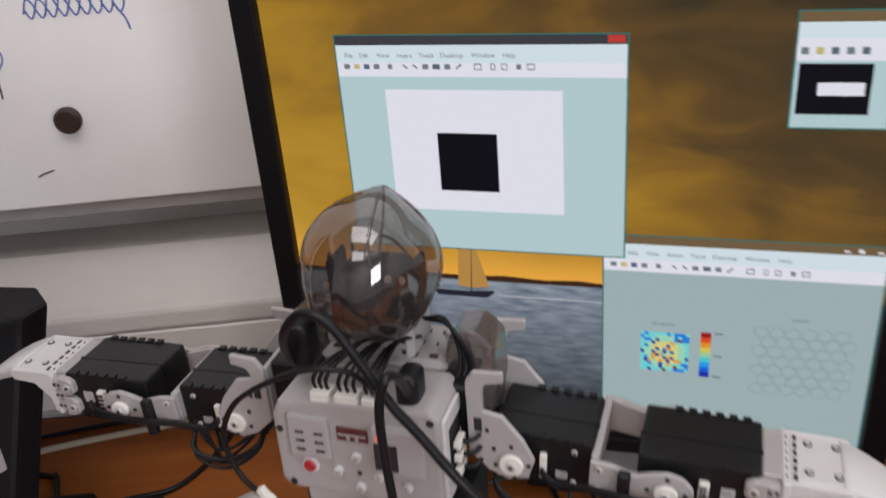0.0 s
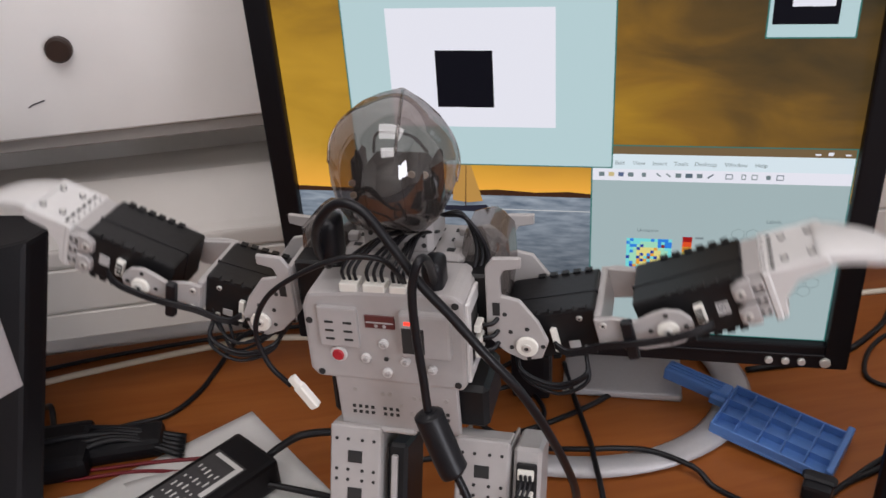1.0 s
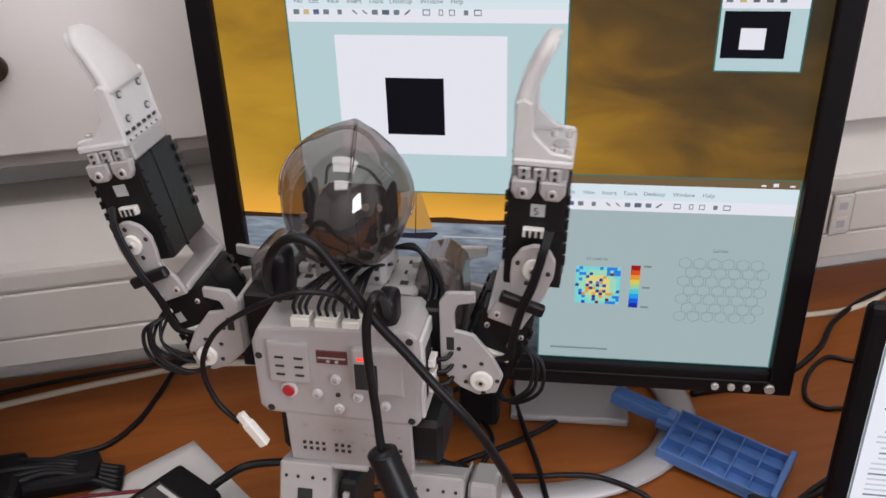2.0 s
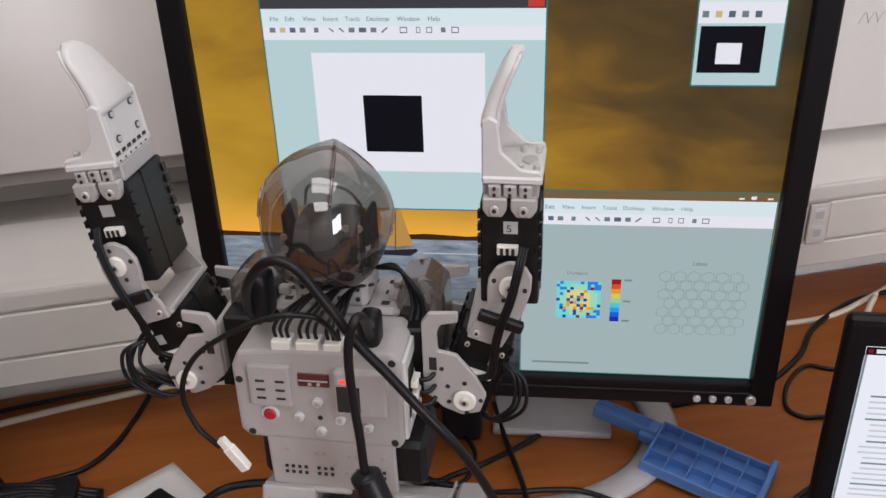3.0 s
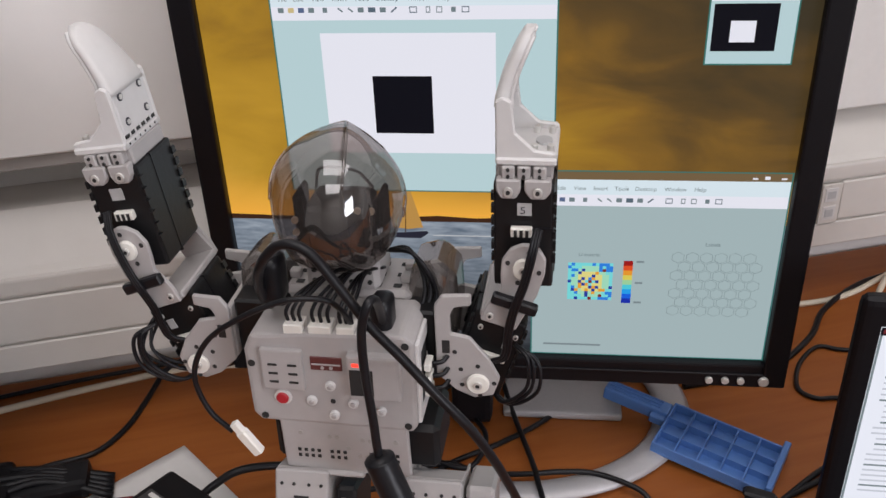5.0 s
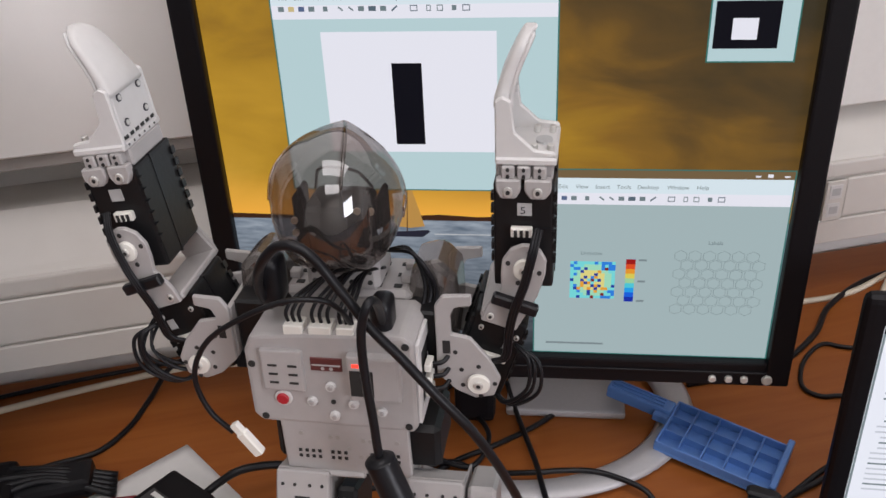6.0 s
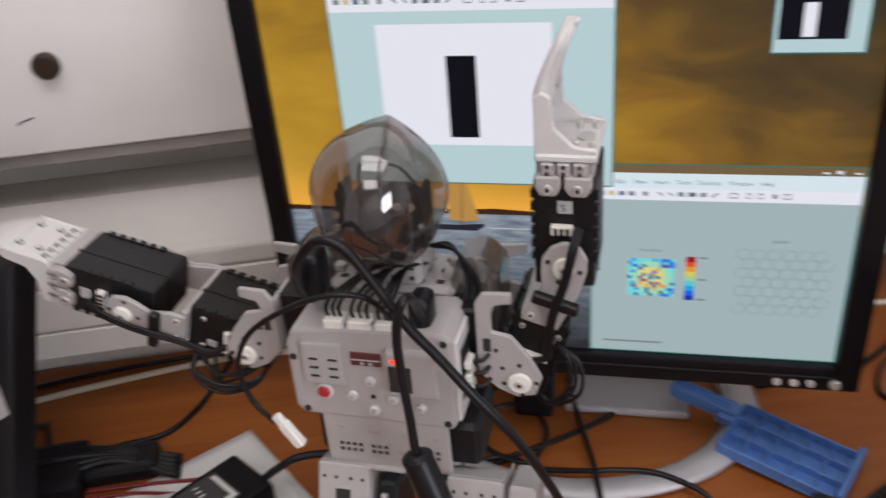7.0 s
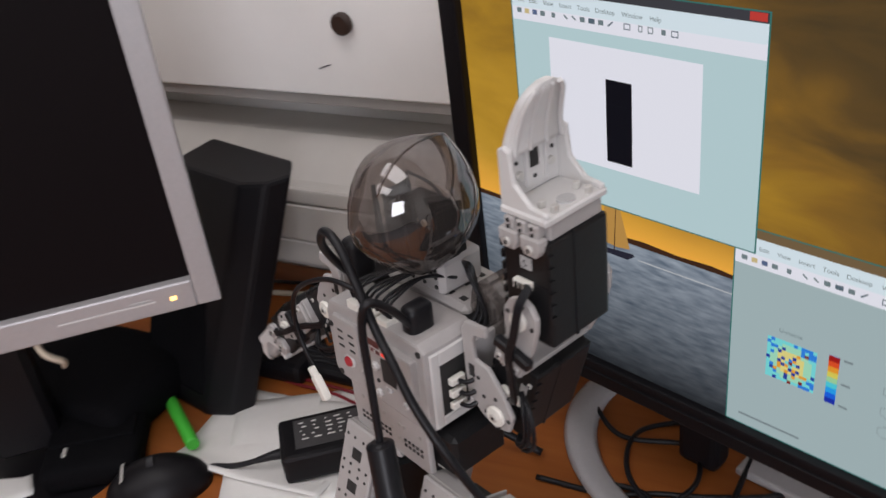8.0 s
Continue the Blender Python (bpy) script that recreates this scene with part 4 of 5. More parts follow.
def leg(x, side):
    """A bent leg: the perforated thigh frame slopes back from under the hip."""
    slope = pose(x, -0.0290, 0.1690, -22)
    thigh = part("thigh", box(-0.0150, 0.0150, -0.004, 0.0, -0.090, 0.004, 0.001), GREY, ROBOT, "light grey perforated thigh plate", slope)
    for z, h in ((-0.014, 0.0035), (-0.036, 0.0035), (-0.052, 0.005), (-0.074, 0.004)):
        part("window", box(-0.0042, 0.0042, -0.0045, -0.0038, z - h, z + h), DARKHOLE, thigh)
    for z in (-0.004, -0.022, -0.028, -0.044, -0.062, -0.068, -0.082):
        for dx in (-0.0110, -0.0042, 0.0042, 0.0110):
            part("hole", disc(dx, -0.0044, -0.0038, z, 0.0010, 8), DARKHOLE, thigh)
    for dx in (-0.0150, 0.0135):
        part("side_plate", box(dx, dx + 0.0015, 0.0, 0.036, -0.088, 0.000, 0.0005), GREY, thigh)
    part("bracket_lip", box(-0.0150, 0.0150, 0.0, 0.014, 0.0025, 0.004, 0.0005), GREY, thigh)
    part("thigh_servo", box(-0.0125, 0.0125, 0.003, 0.040, -0.084, -0.010, 0.002), BLACK, ROBOT, "black thigh servo", slope)
    if side == "left":
        inner = part("inner_servo", box(0.0175, 0.0290, 0.002, 0.040, -0.090, -0.006, 0.002), BLACK, ROBOT, "black servo inside the hip", slope)
        part("edge_strip", box(0.0205, 0.0240, -0.0015, 0.002, -0.088, -0.012, 0.0006), GREY, inner)
    else:
        hip = part("hip_servo", box(0.0165, 0.0320, 0.002, 0.036, -0.088, 0.000, 0.002), GREY, ROBOT, "light grey hip bracket full of wire plugs", slope)
        part("servo_face", box(0.0185, 0.0300, -0.0005, 0.002, -0.080, -0.008, 0.001), BLACK, hip)
        for z in (-0.014, -0.026, -0.040, -0.056):
            part("plug", box(0.0195, 0.0285, -0.003, -0.0005, z - 0.003, z + 0.003, 0.0005), NYLON, hip)
            for k in (0.0215, 0.0240, 0.0265):
                part("wire", tube([(k, -0.003, z), (k + 0.001, -0.009, z - 0.003), (k - 0.002, -0.011, z - 0.012), (k - 0.006, -0.006, z - 0.018)], 0.0010, 6, 5), RUBBER, hip)
    part("shin", box(x - 0.0145, x + 0.0145, -0.050, -0.012, 0.002, 0.100, 0.003), GREY, ROBOT, "light grey shin bracket")
    part("ankle_servo", box(x - 0.016, x + 0.016, -0.052, -0.008, -0.006, 0.030, 0.002), BLACK, ROBOT, "black ankle servo")
    part("foot", box(x - 0.028, x + 0.028, -0.060, 0.050, -0.024, -0.006, 0.003, None, 2), GREY, ROBOT, "light grey foot plate")


leg(-0.0145, "left")
leg(0.0585, "right")

# ---- cables ----
def cable(name, points, r, mat, label, sides=10):
    return tagged(part(name, tube(points, r, sides, 10), mat), label, "cable")


def cables():
    c = thing("power_cable", STAND, "thick black power cable looped over the robot down to the desk", "cable")
    part("lead", tube([(-0.0293, -0.0028, 0.2620), (-0.0282, -0.0167, 0.2800), (-0.0211, -0.0287, 0.3010), (-0.0080, -0.0336, 0.3160), (0.0060, -0.0354, 0.3140), (0.0200, -0.0373, 0.2960), (0.0341, -0.0402, 0.2770), (0.0481, -0.0421, 0.2620), (0.0641, -0.0439, 0.2430),
                       (0.0821, -0.0398, 0.2160), (0.0959, -0.0257, 0.1750), (0.1057, -0.0016, 0.1200), (0.1040, 0.0356, 0.0553), (0.1021, 0.0654, -0.0050), (0.1060, 0.0754, -0.0205), (0.1203, 0.0436, -0.0205), (0.1492, -0.0562, -0.0205), (0.1912, -0.2858, -0.0205)], 0.0025, 10, 10), RUBBER, c)
    k = thing("data_cable", STAND, "black cable with a ferrite lump hanging down the robot's back", "cable")
    part("lead", tube([(0.0328, -0.0102, 0.2500), (0.0344, -0.0202, 0.2700), (0.0360, -0.0352, 0.2890), (0.0341, -0.0432, 0.2920), (0.0306, -0.0452, 0.2780), (0.0306, -0.0462, 0.2550), (0.0331, -0.0482, 0.2280), (0.0351, -0.0502, 0.2050), (0.0412, -0.0541, 0.1860), (0.0542, -0.0600, 0.1630), (0.0683, -0.0719, 0.1300), (0.0840, -0.0903, 0.0670), (0.0947, -0.1167, -0.0076), (0.1050, -0.1466, -0.0205), (0.1514, -0.3062, -0.0205)], 0.0023, 10, 10), RUBBER, k)
    part("ferrite", tube([(0.0346, -0.0502, 0.2070), (0.0366, -0.0512, 0.2010), (0.0467, -0.0571, 0.1790), (0.0502, -0.0581, 0.1730)], 0.0080, 14, 6, None, lambda u: 0.55 + 0.45 * min(1, 6 * u, 6 * (1 - u))), RUBBER, k, "black ferrite lump")
    p = thing("spare_lead", STAND, "thin black lead ending in a loose white plug", "cable")
    part("lead", tube([(0.0179, -0.0183, 0.2640), (0.0149, -0.0284, 0.2800), (0.0080, -0.0334, 0.2870), (-0.0090, -0.0366, 0.2870), (-0.0320, -0.0368, 0.2760), (-0.0530, -0.0350, 0.2590), (-0.0640, -0.0331, 0.2360), (-0.0600, -0.0330, 0.2140), (-0.0490, -0.0329, 0.2000)], 0.0015, 8, 8), RUBBER, p)
    plug = moved(box(-0.0029, 0.0029, -0.0026, 0.0026, -0.0165, 0.0, 0.0008), pose(-0.0410, -0.0399, 0.2070, 0, -32, 0))
    part("plug", plug, NYLON, p, "white plug")
    part("plug_neck", moved(box(-0.0022, 0.0022, -0.002, 0.002, -0.001, 0.006, 0.0005), pose(-0.0410, -0.0399, 0.2070, 0, -32, 0)), NYLON, p)
    z = DESK + 0.0024
    cable("cream_cable", [(-0.632, 0.568, z), (-0.548, 0.618, z), (-0.520, 0.634, z), (-0.448, 0.672, z), (-0.370, 0.707, z), (-0.331, 0.714, z), (-0.206, 0.729, z), (-0.041, 0.781, z), (0.127, 0.829, z), (0.256, 0.857, z), (0.308, 0.878, z), (0.355, 0.916, z), (0.403, 0.959, z)], 0.0033, CREAM, "cream network cable lying along the back of the desk")
    cable("cream_cable", [(0.358, 0.911, z + 0.004), (0.341, 0.880, z), (0.328, 0.851, z), (0.310, 0.799, z), (0.296, 0.741, z)], 0.0033, CREAM, "cream cable running forward on the desk behind the laptop")
    cable("desk_cable", [(-0.530, 0.537, z), (-0.470, 0.549, z), (-0.438, 0.564, z), (-0.408, 0.582, z), (-0.394, 0.616, z), (-0.391, 0.656, z), (-0.384, 0.701, z + 0.006), (-0.356, 0.733, z)], 0.0026, RUBBER, "black cable curving across the desk to the wall")
    cable("desk_cable", [(-0.632, 0.596, z), (-0.527, 0.655, z), (-0.420, 0.700, z + 0.001), (-0.313, 0.740, z), (-0.205, 0.761, z)], 0.0022, RUBBER, "thin black cable lying at the wall")
    cable("desk_cable", [(-0.143, 0.566, z + 0.003), (-0.097, 0.585, z + 0.0035), (-0.067, 0.574, z + 0.004), (-0.026, 0.569, z + 0.011), (-0.001, 0.572, z + 0.012), (0.028, 0.573, z + 0.011), (0.061, 0.561, z + 0.008), (0.077, 0.549, z), (0.108, 0.533, z), (0.140, 0.537, z), (0.166, 0.556, z), (0.212, 0.600, z), (0.273, 0.650, z)], 0.0023, RUBBER, "black cable passing over the monitor foot")
    cable("desk_cable", [(0.043, 0.746, z), (0.019, 0.700, z), (-0.011, 0.654, z), (-0.050, 0.619, z), (-0.088, 0.593, z), (-0.119, 0.568, z), (-0.175, 0.547, z)], 0.0025, RUBBER, "black cable leading from behind the monitor")
    cable("desk_cable", [(-0.053, 0.695, z + 0.004), (-0.042, 0.651, z + 0.004), (-0.024, 0.584, z + 0.010), (-0.019, 0.558, z + 0.0135), (-0.014, 0.535, z + 0.0135), (-0.009, 0.513, z + 0.009), (-0.005, 0.497, z + 0.002), (-0.001, 0.479, z), (0.011, 0.381, z), (0.008, 0.110, z)], 0.0024, RUBBER, "black cable running forward past the robot")
    cable("desk_cable", [(-0.211, 0.661, z + 0.005), (-0.149, 0.628, z + 0.005), (-0.094, 0.653, z + 0.005), (-0.065, 0.617, z + 0.008), (-0.078, 0.579, z + 0.005), (-0.119, 0.598, z + 0.005), (-0.137, 0.644, z + 0.005), (-0.101, 0.699, z)], 0.0023, RUBBER, "black cable coiled under the monitor")
    cable("desk_cable", [(0.343, 0.779, z), (0.280, 0.775, z), (0.254, 0.779, z), (0.230, 0.749, z), (0.220, 0.712, z), (0.233, 0.697, z), (0.256, 0.698, z), (0.299, 0.683, z)], 0.0022, RUBBER, "black cable loop beside the monitor")
    cable("desk_cable", [(0.153, 0.540, z), (0.174, 0.563, z), (0.195, 0.579, z), (0.230, 0.602, z), (0.281, 0.627, z)], 0.0026, RUBBER, "black cable behind the laptop")
    cable("desk_cable", [(0.115, 0.707, z), (0.195, 0.736, z), (0.249, 0.793, z), (0.278, 0.848, z + 0.001), (0.335, 0.907, z), (0.407, 0.943, z)], 0.0030, RUBBER, "dark cable on the desk by the trunking")
    for i, (a, b) in enumerate((((-0.500, 0.494), (-0.352, 0.530)), ((-0.484, 0.484), (-0.340, 0.513)))):
        cable("red_lead", [(a[0], a[1], z), (-0.447, 0.503 - 0.01 * i, z), (-0.399, 0.518 - 0.01 * i, z), (b[0], b[1], z)], 0.0017, DARKRED, "thin red lead lying beside the power adapter")


cables()


# ---- things on the desk ----
def tray():
    t = thing("sorting_tray", pose(0.1300, 0.6127, DESK + 0.0052, 0, 5.5, -26), "blue plastic tray with square cells and a handle", "tray")
    L, W, h = 0.0480, 0.0300, 0.011
    part("floor_plate", box(-L, L, -W, W, 0, 0.003, 0.0006), BLUE, t)
    for y in (-W, W - 0.002):
        part("side_wall", box(-L, L, y, y + 0.002, 0.003, h, 0.0005), BLUE, t)
    part("end_wall", box(-L, -L + 0.002, -W + 0.002, W - 0.002, 0.003, h, 0.0005), BLUE, t)
    part("end_wall", box(L - 0.001, L + 0.0045, -W - 0.0015, W + 0.0015, 0.0, h + 0.006, 0.001), BLUE, t)
    for i in range(1, 5):
        x = -L + 2 * L * i / 5
        part("divider", box(x - 0.0006, x + 0.0006, -W + 0.002, W - 0.002, 0.003, h - 0.001), BLUE, t)
    for i in range(1, 3):
        y = -W + 2 * W * i / 3
        part("divider", box(-L + 0.002, L - 0.002, y - 0.0006, y + 0.0006, 0.003, h - 0.0015), BLUE, t)
    part("handle", box(-0.108, -0.048, 0.0085, 0.0240, 0.001, 0.013, 0.002, None, 2), BLUE, t, "blue grip with ridges")
    for y in (0.0120, 0.0162, 0.0205):
        part("ridge", box(-0.105, -0.056, y - 0.0008, y + 0.0008, 0.013, 0.0145, 0.0003), BLUE, t)
    part("latch", box(-0.062, -0.048, 0.0020, 0.0085, 0.002, 0.010, 0.001), BLUE, t)


tray()


def clip_lump():
    part_ = thing("cable_clip", pose(0.1537, 0.5531, DESK + 0.0003, 0, 0, -20), "black plastic cable clip on the desk beside the tray", "clip")
    part("body", box(-0.011, 0.011, -0.012, 0.010, 0, 0.016, 0.003, None, 2), RUBBER, part_)
    part("cap", box(-0.013, 0.013, -0.004, 0.006, 0.014, 0.019, 0.002), RUBBER, part_)


clip_lump()


def sheet(name, corner, along, w, h, label, seed, lift=0.003):
    """A slightly buckled sheet of paper."""
    bm = bmesh.new()
    nx, ny = 14, 18
    g = [[None] * (ny + 1) for _ in range(nx + 1)]
    for i in range(nx + 1):
        for j in range(ny + 1):
            u, v = w * i / nx, -h * j / ny
            z = 0.0006 + lift * max(0, noise.noise((u * 11 + seed, v * 11, seed))) + lift * 1.2 * max(0, (j / ny) - 0.8) * 2
            g[i][j] = bm.verts.new((u, v, z))
    for i in range(nx):
        for j in range(ny):
            bm.faces.new((g[i][j], g[i][j + 1], g[i + 1][j + 1], g[i + 1][j])).smooth = True
    ob = part(name, bm, PAPER, None, "", pose(*corner, DESK, 0, 0, along))
    so = ob.modifiers.new("thick", "SOLIDIFY")
    so.thickness = 0.0004
    return tagged(ob, label, "paper")


sheet("paper_sheet", (-0.333, 0.597), -41, 0.148, 0.21, "white sheet of paper lying under the power adapter", 2.0)
sheet("paper_sheet", (-0.4956, 0.4529), 24, 0.16, 0.12, "crumpled white sheet of paper beside the speaker", 5.0, 0.012)
sheet("paper_sheet", (-0.655, 0.296), -20, 0.15, 0.12, "white sheet of paper at the monitor's foot", 8.0)


LABELDARK = material("label_dark", (0.055, 0.053, 0.055), 0.45, grain=300, vary=0.2)


def adapter():
    a = thing("power_adapter", pose(-0.328, 0.462, DESK + 0.0045, 0, 0, 58), "black laptop power adapter with a silver label on paper", "adapter")
    part("case", box(-0.056, 0.068, -0.027, 0.027, 0.0, 0.029, 0.004, None, 2), BEZEL, a)
    lab = part("label", box(-0.042, 0.044, -0.017, 0.021, 0.0288, 0.0294), LABELDARK, a, "dark grey printed label")
    part("label_box", box(0.002, 0.042, -0.0155, -0.0105, 0.0294, 0.0297), PAPER, lab)
    part("label_box", box(0.038, 0.042, -0.0105, 0.017, 0.0294, 0.0297), PAPER, lab)
    rng = random.Random(3)
    for i in range(5):
        for j in range(6):
            x, y = -0.036 + 0.011 * j + rng.uniform(-0.002, 0.002), 0.016 - 0.0055 * i
            w = rng.uniform(0.0015, 0.0065)
            part("print", box(x, x + w, y - 0.0007, y + 0.0007, 0.0294, 0.0297), PAPER, lab)
    part("cord_boot", tube([(-0.054, 0.0, 0.014), (-0.066, 0.001, 0.013), (-0.080, 0.003, 0.010)], 0.0055, 10, 6, None, lambda u: 1 - 0.5 * u), RUBBER, a)
    part("cord", tube([(-0.076, 0.003, 0.010), (-0.10, 0.010, 0.004), (-0.13, 0.02, 0.0015), (-0.18, 0.01, 0.001)], 0.0026, 8, 8), RUBBER, a)
    part("cord", tube([(0.066, -0.004, 0.014), (0.082, -0.010, 0.022), (0.10, -0.022, 0.030), (0.13, -0.040, 0.022), (0.165, -0.062, 0.002)], 0.0034, 8, 8), RUBBER, a)
    part("cord", tube([(0.050, -0.018, 0.012), (0.066, -0.040, 0.006), (0.085, -0.075, 0.002), (0.10, -0.12, 0.0)], 0.0028, 8, 8), RUBBER, a)


adapter()


def dark_bundle():
    b = thing("cable_bundle", pose(-0.4626, 0.5228, DESK, 0, 0, 20), "bundle of dark plugs and cables on the desk by the speaker", "cables")
    part("plug_block", box(-0.06, 0.012, -0.035, 0.022, 0.0, 0.024, 0.007, None, 2), BEZEL, b)
    part("plug_block", box(0.006, 0.072, -0.020, 0.014, 0.0, 0.018, 0.006, None, 2), RUBBER, b)
    for i in range(5):
        part("lead", tube([(-0.10, 0.01 * i - 0.02, 0.003), (-0.04, 0.012 * i - 0.03, 0.012 + 0.006 * (i % 3)), (0.03, 0.004 * i - 0.01, 0.020), (0.09, 0.006 * i - 0.025, 0.004)], 0.0030, 8, 8), RUBBER, b)
    part("lead", tube([(-0.03, 0.03, 0.003), (-0.035, 0.055, 0.016), (-0.05, 0.075, 0.003), (-0.085, 0.085, 0.003)], 0.0028, 8, 8), RUBBER, b)


dark_bundle()


def build_speaker():
    s = thing("speaker", Matrix.Identity(4), "tall black desktop speaker standing behind the silver monitor", "speaker")
    foot = [(-0.428, 0.490), (-0.434, 0.468), (-0.456, 0.452), (-0.560, 0.440), (-0.575, 0.500), (-0.455, 0.512)]
    own = bmesh.new()
    a = [own.verts.new((x - 0.025, y - 0.045, DESK + 0.0005)) for x, y in foot]
    b = [own.verts.new((x + 0.000, y + 0.036, DESK + 0.228)) for x, y in foot]
    own.faces.new(a[::-1])
    own.faces.new(b)
    for i in range(len(a)):
        j = (i + 1) % len(a)
        own.faces.new((a[i], a[j], b[j], b[i]))
    bmesh.ops.bevel(own, geom=own.edges[:], offset=0.004, segments=2, affect="EDGES", profile=0.6)
    part("cabinet", own, BEZEL, s)
    part("grille", moved(box(-0.045, 0.045, -0.003, 0.001, 0.02, 0.20, 0.004, None, 2), pose(-0.531, 0.403, DESK, -19.2, 0, 6.6)), CLOTHBLACK, s, "dark cloth grille")


build_speaker()


def second_monitor():
    m = thing("second_monitor", pose(-0.409, 0.423, 0.914, 1, 0, 62.8), "switched-off monitor with a silver frame and dark screen", "monitor")
    W, H, b = 0.376, 0.301, 0.020
    part("screen", box(-W - b, -b, -0.001, 0.003, 0.026, 0.026 + H), glow("dark_screen", (0.006, 0.003, 0.004), 0.6), m, "black switched-off screen")
    part("frame_side", box(-b, 0, -0.009, 0.004, 0.0, H + 0.046, 0.002, None, 2), SILVER, m)
    part("frame_side", box(-W - 2 * b, -W - b, -0.009, 0.004, 0.0, H + 0.046, 0.002, None, 2), SILVER, m)
    part("frame_bottom", box(-W - b, -b, -0.009, 0.004, 0.0, 0.026, 0.002, None, 2), SILVER, m)
    part("frame_top", box(-W - b, -b, -0.009, 0.004, H + 0.026, H + 0.046, 0.002, None, 2), SILVER, m)
    part("back_shell", box(-W - 2 * b + 0.004, -0.004, 0.004, 0.05, 0.004, H + 0.042, 0.01, None, 2), BEZEL, m)
    part("power_light", box(-0.040, -0.035, -0.0098, -0.0088, 0.011, 0.0145, 0.0004), glow("lamp_amber", (1.0, 0.55, 0.15), 5.0), m, "glowing amber power light")
    part("button_strip", box(-0.13, -0.052, -0.0096, -0.0086, 0.0125, 0.0138), WHITE, m)
    part("mark", box(-0.072, -0.055, -0.0096, -0.0086, 0.0150, 0.0165), LABELGREY, m)
    part("neck", box(-W / 2 - 0.05, -W / 2 + 0.01, 0.05, 0.08, -0.152, 0.16, 0.006), BEZEL, m)
    part("foot", moved(disc(0, 0, 0.012, 0, 0.10, 36, 0.003, None, "z"), Matrix.Translation((-W / 2 - 0.02, 0.065, -0.163))), BEZEL, m)
    part("hanging_lead", tube([(-0.155, 0.004, 0.002), (-0.150, 0.000, -0.015), (-0.140, 0.006, -0.03), (-0.146, 0.03, -0.05)], 0.0030, 8, 6), CREAM, m)


second_monitor()


def laptop():
    L = thing("laptop", pose(0.1855, 0.5215, DESK, 0, 0, -2), "black laptop with a bright screen showing a white document", "laptop")
    lid = part("lid", box(0, 0.36, 0.0, 0.010, 0.016, 0.2220, 0.007, None, 3), BEZEL, L, "black screen lid")
    lit = part("screen", box(0.0145, 0.345, -0.0008, 0.0004, 0.035, 0.2000), glow("laptop_white", (0.88, 0.90, 1.0), 1.0), lid, "bright white screen")
    part("title_bar", box(0.0145, 0.345, -0.0010, -0.0007, 0.1940, 0.2000), PITCH, lit)
    part("title_words", box(0.021, 0.044, -0.0012, -0.0009, 0.1955, 0.1985), FIGURE, lit)
    part("program_icon", box(0.0160, 0.0190, -0.0012, -0.0009, 0.1955, 0.1987), DARKRED, lit)
    part("edge_line", box(0.0145, 0.0160, -0.0010, -0.0007, 0.035, 0.1940), LINEUI, lit)
    rng = random.Random(9)
    for i in range(22):
        z = 0.160 - 0.0048 * i
        w = rng.uniform(0.03, 0.09)
        part("text_line", box(0.024 + rng.choice((0, 0, 0.004)), 0.024 + w, -0.0010, -0.0007, z, z + 0.0014), PALETEXT if i % 4 else LINEUI, lit)
    part("keyboard_base", box(-0.002, 0.362, -0.245, 0.004, 0.0, 0.018, 0.004, None, 2), BEZEL, L)
    part("keys", box(0.02, 0.34, -0.14, -0.03, 0.018, 0.0195, 0.0005), RUBBER, L)
    for x in (0.03, 0.30):
        part("hinge", box(x, x + 0.03, -0.002, 0.012, 0.012, 0.022, 0.002), BEZEL, L)


laptop()


